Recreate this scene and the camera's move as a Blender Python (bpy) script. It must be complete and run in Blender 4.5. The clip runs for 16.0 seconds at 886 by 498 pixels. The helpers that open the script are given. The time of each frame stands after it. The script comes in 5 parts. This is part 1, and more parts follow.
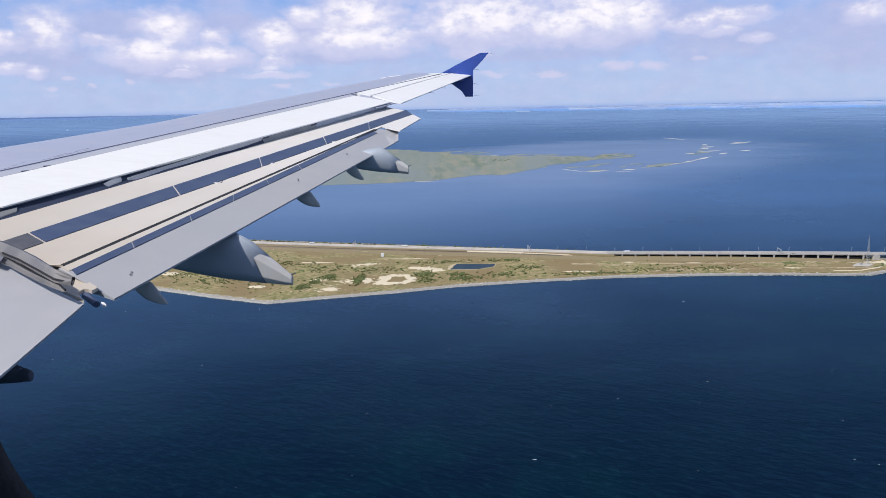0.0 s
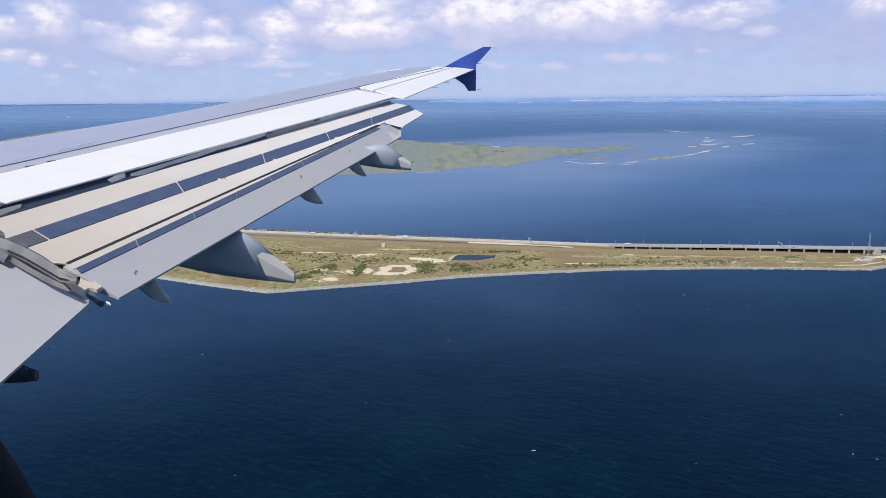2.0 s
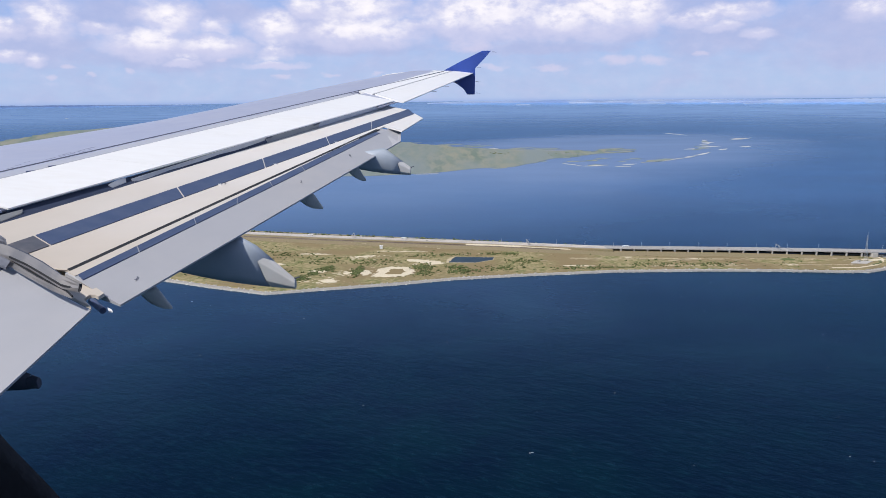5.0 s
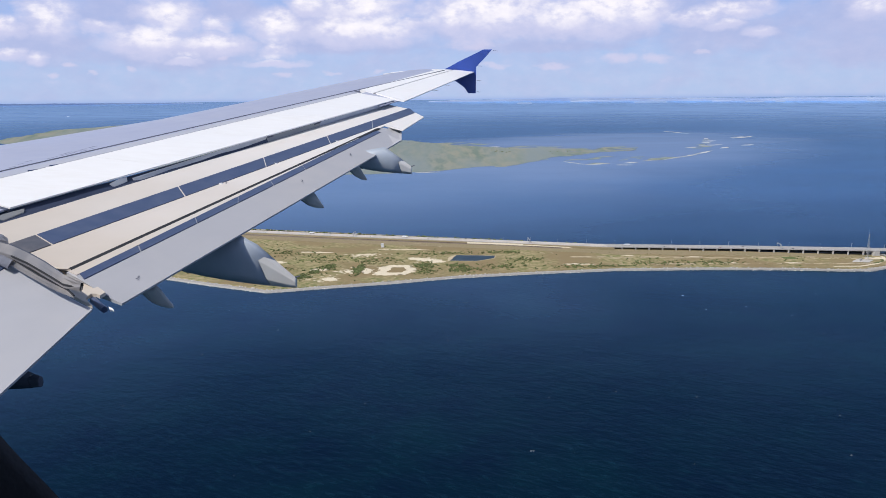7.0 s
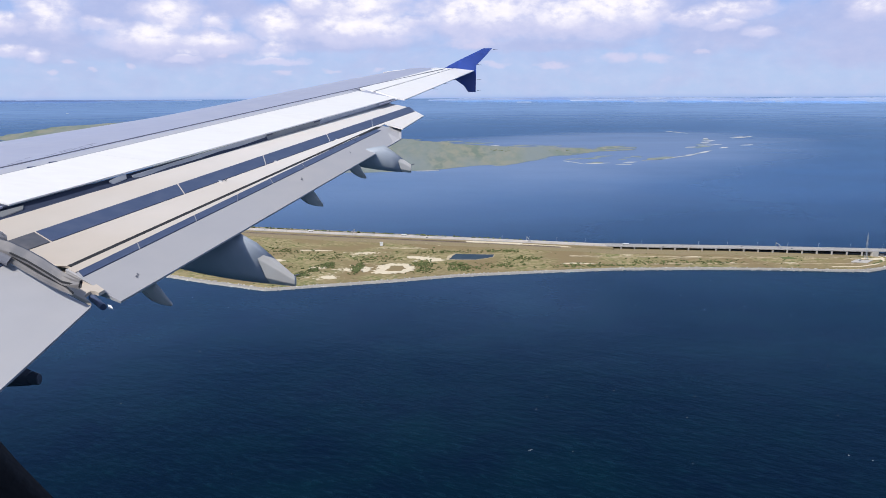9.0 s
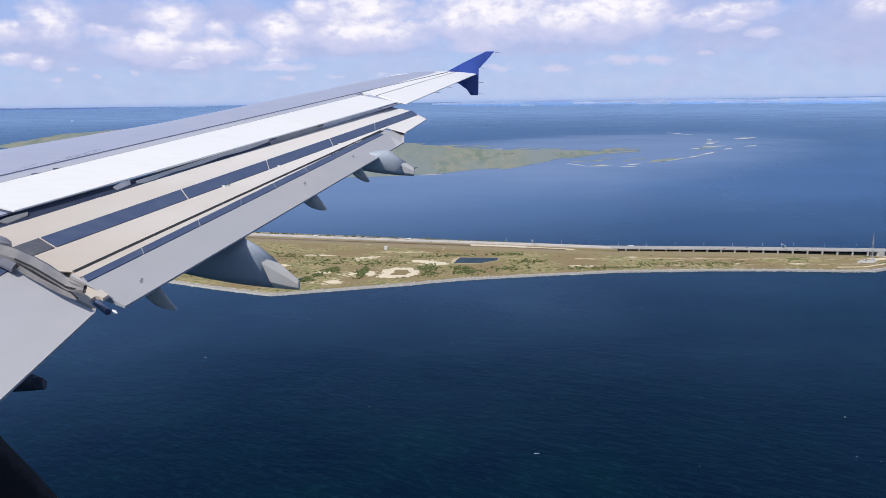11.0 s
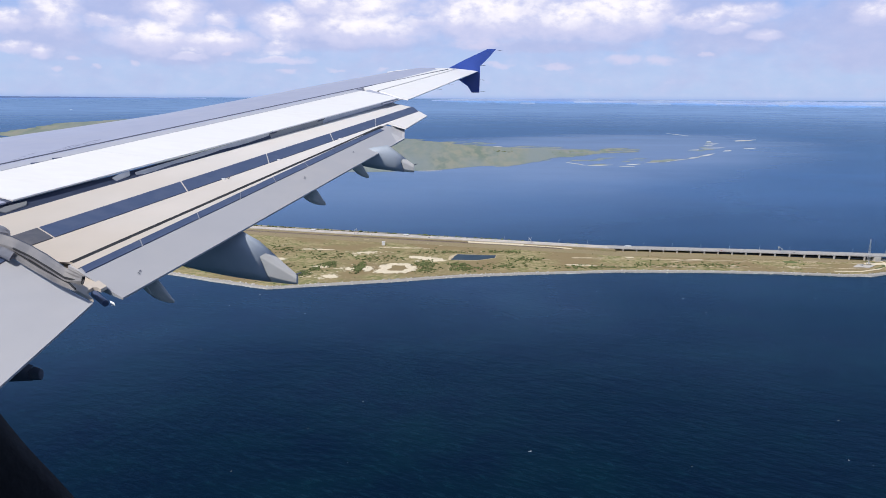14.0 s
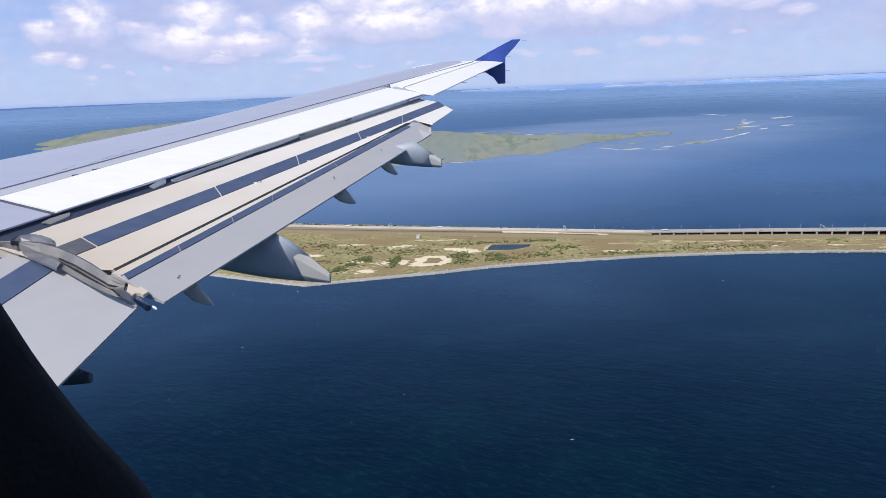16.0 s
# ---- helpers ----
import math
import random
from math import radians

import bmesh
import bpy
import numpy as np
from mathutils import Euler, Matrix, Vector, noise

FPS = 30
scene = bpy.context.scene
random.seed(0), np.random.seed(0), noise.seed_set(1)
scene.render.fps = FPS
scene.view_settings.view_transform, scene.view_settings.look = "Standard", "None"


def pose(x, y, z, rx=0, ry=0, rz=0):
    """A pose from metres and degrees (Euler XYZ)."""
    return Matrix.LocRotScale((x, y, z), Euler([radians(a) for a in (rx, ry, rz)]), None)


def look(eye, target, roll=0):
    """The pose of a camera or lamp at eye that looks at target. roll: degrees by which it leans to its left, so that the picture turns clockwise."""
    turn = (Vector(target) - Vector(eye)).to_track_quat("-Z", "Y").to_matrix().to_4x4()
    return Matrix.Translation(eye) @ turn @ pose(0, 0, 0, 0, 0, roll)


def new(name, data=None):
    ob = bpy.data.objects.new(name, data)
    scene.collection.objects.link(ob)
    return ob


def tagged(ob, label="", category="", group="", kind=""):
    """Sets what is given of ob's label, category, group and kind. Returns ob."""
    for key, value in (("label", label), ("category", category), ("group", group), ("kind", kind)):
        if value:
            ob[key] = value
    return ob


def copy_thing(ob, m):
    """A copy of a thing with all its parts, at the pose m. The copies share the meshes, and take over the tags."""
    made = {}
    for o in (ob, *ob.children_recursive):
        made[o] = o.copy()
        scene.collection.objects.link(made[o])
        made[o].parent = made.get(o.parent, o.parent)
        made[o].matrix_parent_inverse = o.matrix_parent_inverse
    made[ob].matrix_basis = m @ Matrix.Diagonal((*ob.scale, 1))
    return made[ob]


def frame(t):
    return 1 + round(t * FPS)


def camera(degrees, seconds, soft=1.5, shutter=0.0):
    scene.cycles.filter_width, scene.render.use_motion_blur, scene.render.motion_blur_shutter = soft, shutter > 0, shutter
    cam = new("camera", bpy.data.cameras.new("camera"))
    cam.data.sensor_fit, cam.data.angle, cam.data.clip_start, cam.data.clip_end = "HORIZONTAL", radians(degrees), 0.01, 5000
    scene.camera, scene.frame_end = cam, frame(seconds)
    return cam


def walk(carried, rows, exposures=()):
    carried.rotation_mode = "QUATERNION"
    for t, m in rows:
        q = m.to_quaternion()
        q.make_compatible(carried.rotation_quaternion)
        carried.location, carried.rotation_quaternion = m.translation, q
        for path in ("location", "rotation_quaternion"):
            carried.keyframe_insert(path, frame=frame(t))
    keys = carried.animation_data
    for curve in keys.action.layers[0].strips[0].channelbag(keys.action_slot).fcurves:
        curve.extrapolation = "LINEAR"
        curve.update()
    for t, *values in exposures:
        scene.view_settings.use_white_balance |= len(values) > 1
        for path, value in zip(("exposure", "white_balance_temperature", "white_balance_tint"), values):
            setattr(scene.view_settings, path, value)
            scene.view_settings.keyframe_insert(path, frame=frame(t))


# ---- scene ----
cam = camera(60.0, 16.0, soft=0.75)
PATH = [
    (0, (0.0057, 0.026, 352.7541), (-0.0009, 1.9930, 352.3905), -1.18),
    (0.5, (-0.0018, 0.032, 352.7590), (-0.0088, 1.9995, 352.3990), -1.02),
    (1, (0.0107, 0.017, 352.7600), (-0.0019, 1.9827, 352.3922), -1.26),
    (1.5, (0.0010, 0.020, 352.7896), (-0.0110, 1.9821, 352.4012), -0.83),
    (2, (-0.0058, 0.017, 352.8237), (-0.0147, 1.9795, 352.4369), -0.67),
    (2.5, (-0.0098, 0.014, 352.8316), (-0.0184, 1.9763, 352.4452), -0.80),
    (3, (-0.0189, 0.016, 352.8442), (-0.0265, 1.9780, 352.4561), -0.60),
    (3.5, (-0.0173, 0.009, 352.8528), (-0.0212, 1.9716, 352.4696), -0.55),
    (4, (-0.0200, 0.007, 352.8558), (-0.0233, 1.9686, 352.4671), -0.56),
    (6.5, (-0.0241, 0.007, 352.8626), (-0.0281, 1.9727, 352.4933), -0.54),
    (7, (-0.0146, -0.008, 352.8672), (-0.0215, 1.9546, 352.4810), -0.54),
    (7.5, (-0.0254, 0.007, 352.8677), (-0.0327, 1.9657, 352.4652), -0.27),
    (8, (-0.0175, -0.005, 352.8683), (-0.0257, 1.9550, 352.4715), -0.45),
    (8.5, (-0.0215, 0.005, 352.8637), (-0.0270, 1.9663, 352.4700), -0.42),
    (9, (-0.0197, -0.001, 352.8675), (-0.0239, 1.9608, 352.4778), -0.27),
    (9.5, (-0.0155, -0.001, 352.8601), (-0.0191, 1.9624, 352.4771), -0.58),
    (12, (-0.0088, -0.012, 352.8612), (-0.0267, 1.9526, 352.4838), -0.80),
    (12.5, (-0.0193, 0.000, 352.8616), (-0.0340, 1.9662, 352.4927), -0.66),
    (13, (-0.0110, -0.018, 352.8739), (-0.0276, 1.9453, 352.4943), -0.46),
    (13.5, (-0.0224, 0.002, 352.8625), (-0.0361, 1.9624, 352.4699), -0.29),
    (14, (-0.0190, -0.008, 352.8684), (-0.0283, 1.9534, 352.4794), 0.33),
    (14.5, (-0.0247, -0.002, 352.8702), (-0.0266, 1.9571, 352.4686), 0.01),
    (15, (-0.0126, -0.018, 352.8717), (-0.0483, 1.9372, 352.4520), -0.77),
    (15.5, (-0.0047, -0.037, 352.8788), (-0.0558, 1.9188, 352.4650), -1.14),
    (16, (0.0337, -0.111, 352.9102), (-0.0665, 1.8448, 352.5010), -2.40),
]
walk(cam, [(t, look(eye, target, roll)) for t, eye, target, roll in PATH], exposures=((0, 0.10), (6.5, 0.09), (8.5, 0.16), (12.3, 0.09), (14.5, 0.18), (16, 0.20)))

# ---- light ----
SUN_EL, SUN_AZ = radians(52), radians(232)
SUN_DIR = Vector((math.sin(SUN_AZ) * math.cos(SUN_EL), math.cos(SUN_AZ) * math.cos(SUN_EL), math.sin(SUN_EL)))
sun = new("sun", bpy.data.lights.new("sun", "SUN"))
sun.data.energy, sun.data.angle, sun.data.color = 4.0, radians(0.5), (1.0, 0.955, 0.9)
sun.matrix_world = look((0, 0, 200), tuple(Vector((0, 0, 200)) - SUN_DIR))


def cloudy_sky():
    """A summer sky with cumulus banks low over the horizon, hazy below."""
    world = bpy.data.worlds.new("sky")
    scene.world = world
    world.use_nodes = True
    nt = world.node_tree
    nt.nodes.clear()
    N, L = nt.nodes.new, nt.links.new

    def m(op, a, b=0.0, c=0.0, clamp=False):
        n = N("ShaderNodeMath")
        n.operation, n.use_clamp = op, clamp
        for i, v in enumerate((a, b, c)):
            if isinstance(v, (int, float)):
                n.inputs[i].default_value = v
            else:
                L(v, n.inputs[i])
        return n.outputs[0]

    def ramp(v, lo, hi):
        n = N("ShaderNodeMapRange")
        n.interpolation_type = "SMOOTHSTEP"
        L(v, n.inputs[0])
        n.inputs[1].default_value, n.inputs[2].default_value = lo, hi
        return n.outputs[0]

    def mix(fac, a, b):
        n = N("ShaderNodeMix")
        n.data_type = "RGBA"
        for i, v in ((0, fac), (6, a), (7, b)):
            if isinstance(v, tuple):
                n.inputs[i].default_value = (*v, 1)
            elif isinstance(v, float):
                n.inputs[i].default_value = v
            else:
                L(v, n.inputs[i])
        return n.outputs[2]

    tc = N("ShaderNodeTexCoord")
    sep = N("ShaderNodeSeparateXYZ")
    L(tc.outputs["Generated"], sep.inputs[0])
    X, Y, Z = sep.outputs
    flat = m("SQRT", m("ADD", m("MULTIPLY", X, X), m("MULTIPLY", Y, Y)))
    u = m("ARCTAN2", X, Y)
    v = m("DIVIDE", Z, m("MAXIMUM", flat, 0.05))
    sky = N("ShaderNodeTexSky")
    sky.sky_type, sky.sun_disc = "NISHITA", False
    sky.sun_elevation, sky.sun_rotation = SUN_EL, SUN_AZ
    sky.altitude, sky.air_density, sky.dust_density, sky.ozone_density = 100, 1.0, 1.2, 2.0
    base = N("ShaderNodeVectorMath")
    base.operation = "SCALE"
    L(sky.outputs[0], base.inputs[0])
    base.inputs[3].default_value = SKY
    # thin haze towards the horizon
    haze = ramp(v, 0.55, 0.05)
    col = mix(m("MULTIPLY", haze, 0.9), base.outputs[0], mix(ramp(v, 0.01, 0.15), HAZE, HAZE_HIGH))

    def cells(du, dv, scale, detail, rough=0.55):
        co = N("ShaderNodeCombineXYZ")
        L(m("ADD", u, du), co.inputs[0])
        L(m("MULTIPLY", m("ADD", v, dv), 1.6), co.inputs[1])
        n = N("ShaderNodeTexNoise")
        L(co.outputs[0], n.inputs[0])
        n.inputs["Scale"].default_value, n.inputs["Detail"].default_value, n.inputs["Roughness"].default_value = scale, detail, rough
        return n.outputs[0]

    # ragged outlines: bearings and heights shifted by noise
    uu = m("ADD", u, m("MULTIPLY", m("SUBTRACT", cells(3.0, 0.0, 24.0, 6.0), 0.5), 0.036))
    vv = m("ADD", v, m("MULTIPLY", m("SUBTRACT", cells(7.0, 0.0, 24.0, 6.0), 0.5), 0.020))

    def lumps(banks, grow=1.0, drop=0.0, low=-2.0):
        best = None
        for cu, cv, ru, rv in banks:
            du = m("MULTIPLY", m("SUBTRACT", uu, cu), 1 / (ru * grow))
            dv = m("MULTIPLY", m("SUBTRACT", vv, cv + drop), 1 / (rv * grow))
            b = m("SUBTRACT", 1.0, m("ADD", m("MULTIPLY", du, du), m("MULTIPLY", dv, dv)))
            best = m("MAXIMUM", b, low if best is None else best)
        return best

    fine, above = cells(0.0, 0.0, 46.0, 5.0), cells(0.0, 0.009, 46.0, 5.0)
    broad = m("MULTIPLY", ramp(v, 0.115, 0.17), m("SUBTRACT", m("MULTIPLY", m("SUBTRACT", cells(0.0, 0.3, 6.0, 5.0), 0.49), 6.0), m("MULTIPLY", ramp(v, 0.2, 0.7), 3.0)))
    white = m("ADD", m("MAXIMUM", m("MAXIMUM", lumps(HEADS, 1.7), m("SUBTRACT", lumps(PALE, 1.6), 0.35)), m("SUBTRACT", broad, 0.9)), m("MULTIPLY", m("SUBTRACT", fine, 0.5), 1.9))
    puff = m("ADD", lumps(PUFFS, 1.15), m("MULTIPLY", m("SUBTRACT", fine, 0.5), 1.6))
    grey = m("ADD", m("MAXIMUM", lumps(GREY, 1.5), broad), m("MULTIPLY", m("SUBTRACT", cells(0.0, 5.0, 22.0, 4.0), 0.5), 2.0))
    # flat shaded bases: a head is bright where there is more of it below
    under = m("ADD", m("MAXIMUM", lumps(WHITE, 1.6, 0.0065), m("SUBTRACT", broad, 0.9)), m("MULTIPLY", m("SUBTRACT", above, 0.5), 1.4))
    lit = m("MULTIPLY", ramp(under, -0.5, 1.7), ramp(m("ADD", m("SUBTRACT", fine, above), m("MULTIPLY", white, 0.3)), -0.18, 0.42))
    cloud = mix(lit, CLOUD_EDGE, CLOUD_LIT)
    thin = m("MULTIPLY", ramp(cells(0.0, 2.0, 9.0, 4.0), 0.42, 0.7), m("MULTIPLY", ramp(v, 0.02, 0.07), 0.30))
    col = mix(thin, col, CLOUD_EDGE)
    col = mix(m("MULTIPLY", ramp(grey, -0.45, 1.0), 0.72), col, CLOUD_SHADE)
    col = mix(m("MULTIPLY", ramp(puff, -0.3, 1.2), 0.6), col, CLOUD_PUFF)
    halo = m("MULTIPLY", ramp(white, -1.6, 0.6), 0.55)
    col = mix(halo, col, CLOUD_EDGE)
    col = mix(m("MULTIPLY", ramp(white, -0.8, 1.1), 0.97), col, cloud)
    # open sea far beyond the built sheet, below the horizon
    far = mix(ramp(v, -0.022, 0.006), FAR_SEA, HAZE_LOW)
    col = mix(ramp(v, 0.004, -0.005), col, far)
    out = N("ShaderNodeBackground")
    L(col, out.inputs[0])
    out.inputs[1].default_value = 1.0
    L(out.outputs[0], N("ShaderNodeOutputWorld").inputs[0])


SKY = 0.085
HAZE, HAZE_HIGH, HAZE_LOW, FAR_SEA = (0.43, 0.56, 0.84), (0.22, 0.40, 0.84), (0.34, 0.46, 0.77), (0.080, 0.215, 0.515)
CLOUD_SHADE, CLOUD_EDGE, CLOUD_LIT, CLOUD_PUFF = (0.42, 0.46, 0.71), (0.60, 0.61, 0.82), (1.05, 1.0, 1.0), (0.68, 0.63, 0.80)
# clouds: bearing, height over the horizon, half width, half height; bright heads, paler heads, small far puffs, shaded bases
HEADS = [
    (-0.332, 0.098, 0.021, 0.013), (-0.353, 0.069, 0.031, 0.010), (-0.207, 0.088, 0.018, 0.012), (-0.103, 0.113, 0.036, 0.016), (-0.104, 0.084, 0.047, 0.011), (0.058, 0.108, 0.055, 0.019), (0.010, 0.095, 0.011, 0.010),
    (0.150, 0.097, 0.031, 0.013), (0.193, 0.107, 0.042, 0.019), (0.245, 0.105, 0.018, 0.015), (-0.169, 0.112, 0.015, 0.008), (-0.287, 0.066, 0.028, 0.008),
]
PALE = [
    (-0.461, 0.094, 0.020, 0.017), (-0.406, 0.085, 0.016, 0.005), (-0.275, 0.091, 0.012, 0.007), (-0.316, 0.047, 0.014, 0.003), (-0.502, 0.052, 0.010, 0.005), (-0.478, 0.048, 0.009, 0.005), (-0.212, 0.059, 0.015, 0.007),
    (-0.209, 0.044, 0.025, 0.003), (-0.033, 0.092, 0.020, 0.005), (0.348, 0.100, 0.028, 0.007), (0.338, 0.083, 0.014, 0.005), (0.378, 0.073, 0.012, 0.004), (0.494, 0.096, 0.018, 0.009), (0.306, 0.091, 0.028, 0.006), (-0.504, 0.083, 0.014, 0.008),
]
WHITE = HEADS + PALE
PUFFS = [
    (-0.204, 0.030, 0.011, 0.003), (-0.142, 0.032, 0.010, 0.003), (-0.083, 0.034, 0.008, 0.003), (0.217, 0.046, 0.020, 0.007), (0.261, 0.044, 0.019, 0.007), (0.063, 0.040, 0.020, 0.004), (0.035, 0.067, 0.026, 0.007),
    (-0.377, 0.037, 0.007, 0.004), (-0.423, 0.031, 0.006, 0.003), (-0.461, 0.029, 0.005, 0.003), (-0.443, 0.040, 0.008, 0.003), (-0.270, 0.049, 0.007, 0.003), (0.131, 0.037, 0.021, 0.003), (0.316, 0.052, 0.009, 0.003),
]
GREY = [
    (0.067, 0.083, 0.067, 0.010), (0.192, 0.077, 0.084, 0.008), (-0.132, 0.065, 0.085, 0.008), (-0.472, 0.066, 0.040, 0.021), (-0.335, 0.053, 0.079, 0.012), (-0.393, 0.100, 0.037, 0.015), (0.350, 0.071, 0.073, 0.017),
    (0.457, 0.080, 0.061, 0.024), (0.317, 0.102, 0.056, 0.013), (-0.159, 0.092, 0.049, 0.016), (0.488, 0.048, 0.033, 0.016), (0.123, 0.063, 0.083, 0.007), (-0.273, 0.106, 0.040, 0.010),
]
cloudy_sky()


# ---- materials ----
PLAN = 3.6          # the ground is drawn on a plan at 1 : 3.6 and laid out at true size


def surface(name, colours, scale=2.0, rough=0.5, metal=0.0, bump=0.0, fine=60.0, stretch=(1, 1, 1), spec=0.5, contrast=(0.35, 0.65), bump_scale=None, island=0.0, coat=0.0, unit=1.0):
    """Principled surface: colours mixed by broad and fine noise, with a little relief."""
    mat = bpy.data.materials.new(name)
    mat.use_nodes = True
    nt = mat.node_tree
    N, L = nt.nodes.new, nt.links.new
    bsdf = nt.nodes["Principled BSDF"]
    geo = N("ShaderNodeNewGeometry")
    mp = N("ShaderNodeMapping")
    L(geo.outputs["Position"], mp.inputs[0])
    mp.inputs[3].default_value = [s / unit for s in stretch]

    def noise_at(sc, det):
        n = N("ShaderNodeTexNoise")
        L(mp.outputs[0], n.inputs[0])
        n.inputs["Scale"].default_value, n.inputs["Detail"].default_value = sc, det
        return n.outputs[0]

    def rng(sock, lo, hi):
        r = N("ShaderNodeMapRange")
        L(sock, r.inputs[0])
        r.inputs[1].default_value, r.inputs[2].default_value = lo, hi
        return r.outputs[0]

    col = None
    for i, c in enumerate(colours):
        if col is None:
            rgb = N("ShaderNodeRGB")
            rgb.outputs[0].default_value = (*c, 1)
            col = rgb.outputs[0]
            continue
        mx = N("ShaderNodeMix")
        mx.data_type = "RGBA"
        L(rng(noise_at(scale if i == 1 else (fine if i == 2 else scale * 0.37), 6), *contrast), mx.inputs[0])
        L(col, mx.inputs[6])
        mx.inputs[7].default_value = (*c, 1)
        col = mx.outputs[2]
    if island:
        hs = N("ShaderNodeHueSaturation")
        L(col, hs.inputs["Color"])
        L(rng(geo.outputs["Random Per Island"], -0.0, 1.0), hs.inputs["Value"])
        r = N("ShaderNodeMapRange")
        L(geo.outputs["Random Per Island"], r.inputs[0])
        r.inputs[3].default_value, r.inputs[4].default_value = 1 - island, 1 + island
        L(r.outputs[0], hs.inputs["Value"])
        col = hs.outputs[0]
    L(col, bsdf.inputs["Base Color"])
    bsdf.inputs["Metallic"].default_value = metal
    bsdf.inputs["Specular IOR Level"].default_value = spec
    bsdf.inputs["Coat Weight"].default_value = coat
    rr = N("ShaderNodeMapRange")
    L(noise_at(scale * 1.7, 4), rr.inputs[0])
    rr.inputs[3].default_value, rr.inputs[4].default_value = max(0.02, rough * 0.75), min(1.0, rough * 1.25)
    L(rr.outputs[0], bsdf.inputs["Roughness"])
    if bump:
        b = N("ShaderNodeBump")
        b.inputs["Strength"].default_value, b.inputs["Distance"].default_value = 1.0, bump * unit
        L(noise_at(bump_scale or fine, 5), b.inputs["Height"])
        L(b.outputs[0], bsdf.inputs["Normal"])
    return mat


def sea_water():
    """Deep blue open sea: wind ripples as relief, broad patches of lighter and darker water, a pale sandy shoal far
    out, distance haze put into the colour.
    """
    mat = surface("sea_water", [(0.0003, 0.0054, 0.0150), (0.0006, 0.0130, 0.0200), (0.0002, 0.0034, 0.0140)], scale=0.008, rough=0.14, fine=0.04, spec=0.26, contrast=(0.3, 0.75), unit=PLAN)
    nt = mat.node_tree
    N, L = nt.nodes.new, nt.links.new
    bsdf = nt.nodes["Principled BSDF"]
    bsdf.inputs["IOR"].default_value = 1.333
    geo = N("ShaderNodeNewGeometry")
    plan = N("ShaderNodeAttribute")
    plan.attribute_name = "plan"
    level = N("ShaderNodeCombineXYZ")
    level.inputs[2].default_value = 1.0
    away, calm = N("ShaderNodeVectorMath"), N("ShaderNodeMapRange")
    away.operation = "LENGTH"
    L(plan.outputs["Vector"], away.inputs[0])
    L(away.outputs["Value"], calm.inputs[0])
    calm.inputs[1].default_value, calm.inputs[2].default_value, calm.inputs[3].default_value, calm.inputs[4].default_value = 350.0, 1600.0, 1.0, 0.12
    last = None
    for scale, turn, dist, squeeze in ((0.17, -0.45, 0.50, 1.9), (0.5, -0.58, 0.36, 2.2), (1.5, -0.4, 0.07, 2.0)):
        mp = N("ShaderNodeMapping")
        L(geo.outputs["Position"], mp.inputs[0])
        mp.vector_type = "TEXTURE"
        mp.inputs[2].default_value, mp.inputs[3].default_value = (0, 0, turn), (squeeze * PLAN, PLAN, PLAN)
        n = N("ShaderNodeTexNoise")
        L(mp.outputs[0], n.inputs[0])
        n.inputs["Scale"].default_value, n.inputs["Detail"].default_value = scale, 4
        b = N("ShaderNodeBump")
        b.inputs["Distance"].default_value = dist * PLAN
        L(calm.outputs[0], b.inputs["Strength"])
        L(n.outputs[0], b.inputs["Height"])
        if last:
            L(last, b.inputs["Normal"])
        last = b.outputs[0]
        if scale == 0.5:
            crest = n.outputs[0]
    L(last, bsdf.inputs["Normal"])
    # the shoal: an oval bank with a ragged, soft edge
    mp = N("ShaderNodeMapping")
    mp.vector_type = "TEXTURE"
    L(plan.outputs["Vector"], mp.inputs[0])
    mp.inputs[1].default_value, mp.inputs[2].default_value, mp.inputs[3].default_value = (270, 1500, 0), (0, 0, 1.0), (790, 400, 1)
    ln = N("ShaderNodeVectorMath")
    ln.operation = "LENGTH"
    L(mp.outputs[0], ln.inputs[0])
    n = N("ShaderNodeTexNoise")
    L(plan.outputs["Vector"], n.inputs[0])
    n.inputs["Scale"].default_value, n.inputs["Detail"].default_value = 0.004, 5
    ad = N("ShaderNodeMath")
    ad.operation = "MULTIPLY_ADD"
    L(n.outputs[0], ad.inputs[0])
    ad.inputs[1].default_value = 0.55
    L(ln.outputs["Value"], ad.inputs[2])
    rr = N("ShaderNodeMapRange")
    rr.interpolation_type = "SMOOTHSTEP"
    L(ad.outputs[0], rr.inputs[0])
    rr.inputs[1].default_value, rr.inputs[2].default_value = 1.50, 0.78
    mx = N("ShaderNodeMix")
    mx.data_type = "RGBA"
    L(rr.outputs[0], mx.inputs[0])
    L(bsdf.inputs["Base Color"].links[0].from_socket, mx.inputs[6])
    mx.inputs[7].default_value = (0.125, 0.14, 0.17, 1)
    # sandy flats on the marsh's near side, deeper under water, with haze painted in
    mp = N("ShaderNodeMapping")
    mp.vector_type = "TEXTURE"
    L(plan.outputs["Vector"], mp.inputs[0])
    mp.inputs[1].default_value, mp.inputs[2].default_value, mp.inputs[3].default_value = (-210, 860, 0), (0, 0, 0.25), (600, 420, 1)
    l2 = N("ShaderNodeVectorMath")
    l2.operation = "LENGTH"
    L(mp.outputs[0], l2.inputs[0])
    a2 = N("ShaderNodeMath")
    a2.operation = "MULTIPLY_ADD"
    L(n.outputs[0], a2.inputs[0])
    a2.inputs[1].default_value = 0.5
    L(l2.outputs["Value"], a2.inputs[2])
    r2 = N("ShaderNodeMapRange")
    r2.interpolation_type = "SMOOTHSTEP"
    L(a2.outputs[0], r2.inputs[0])
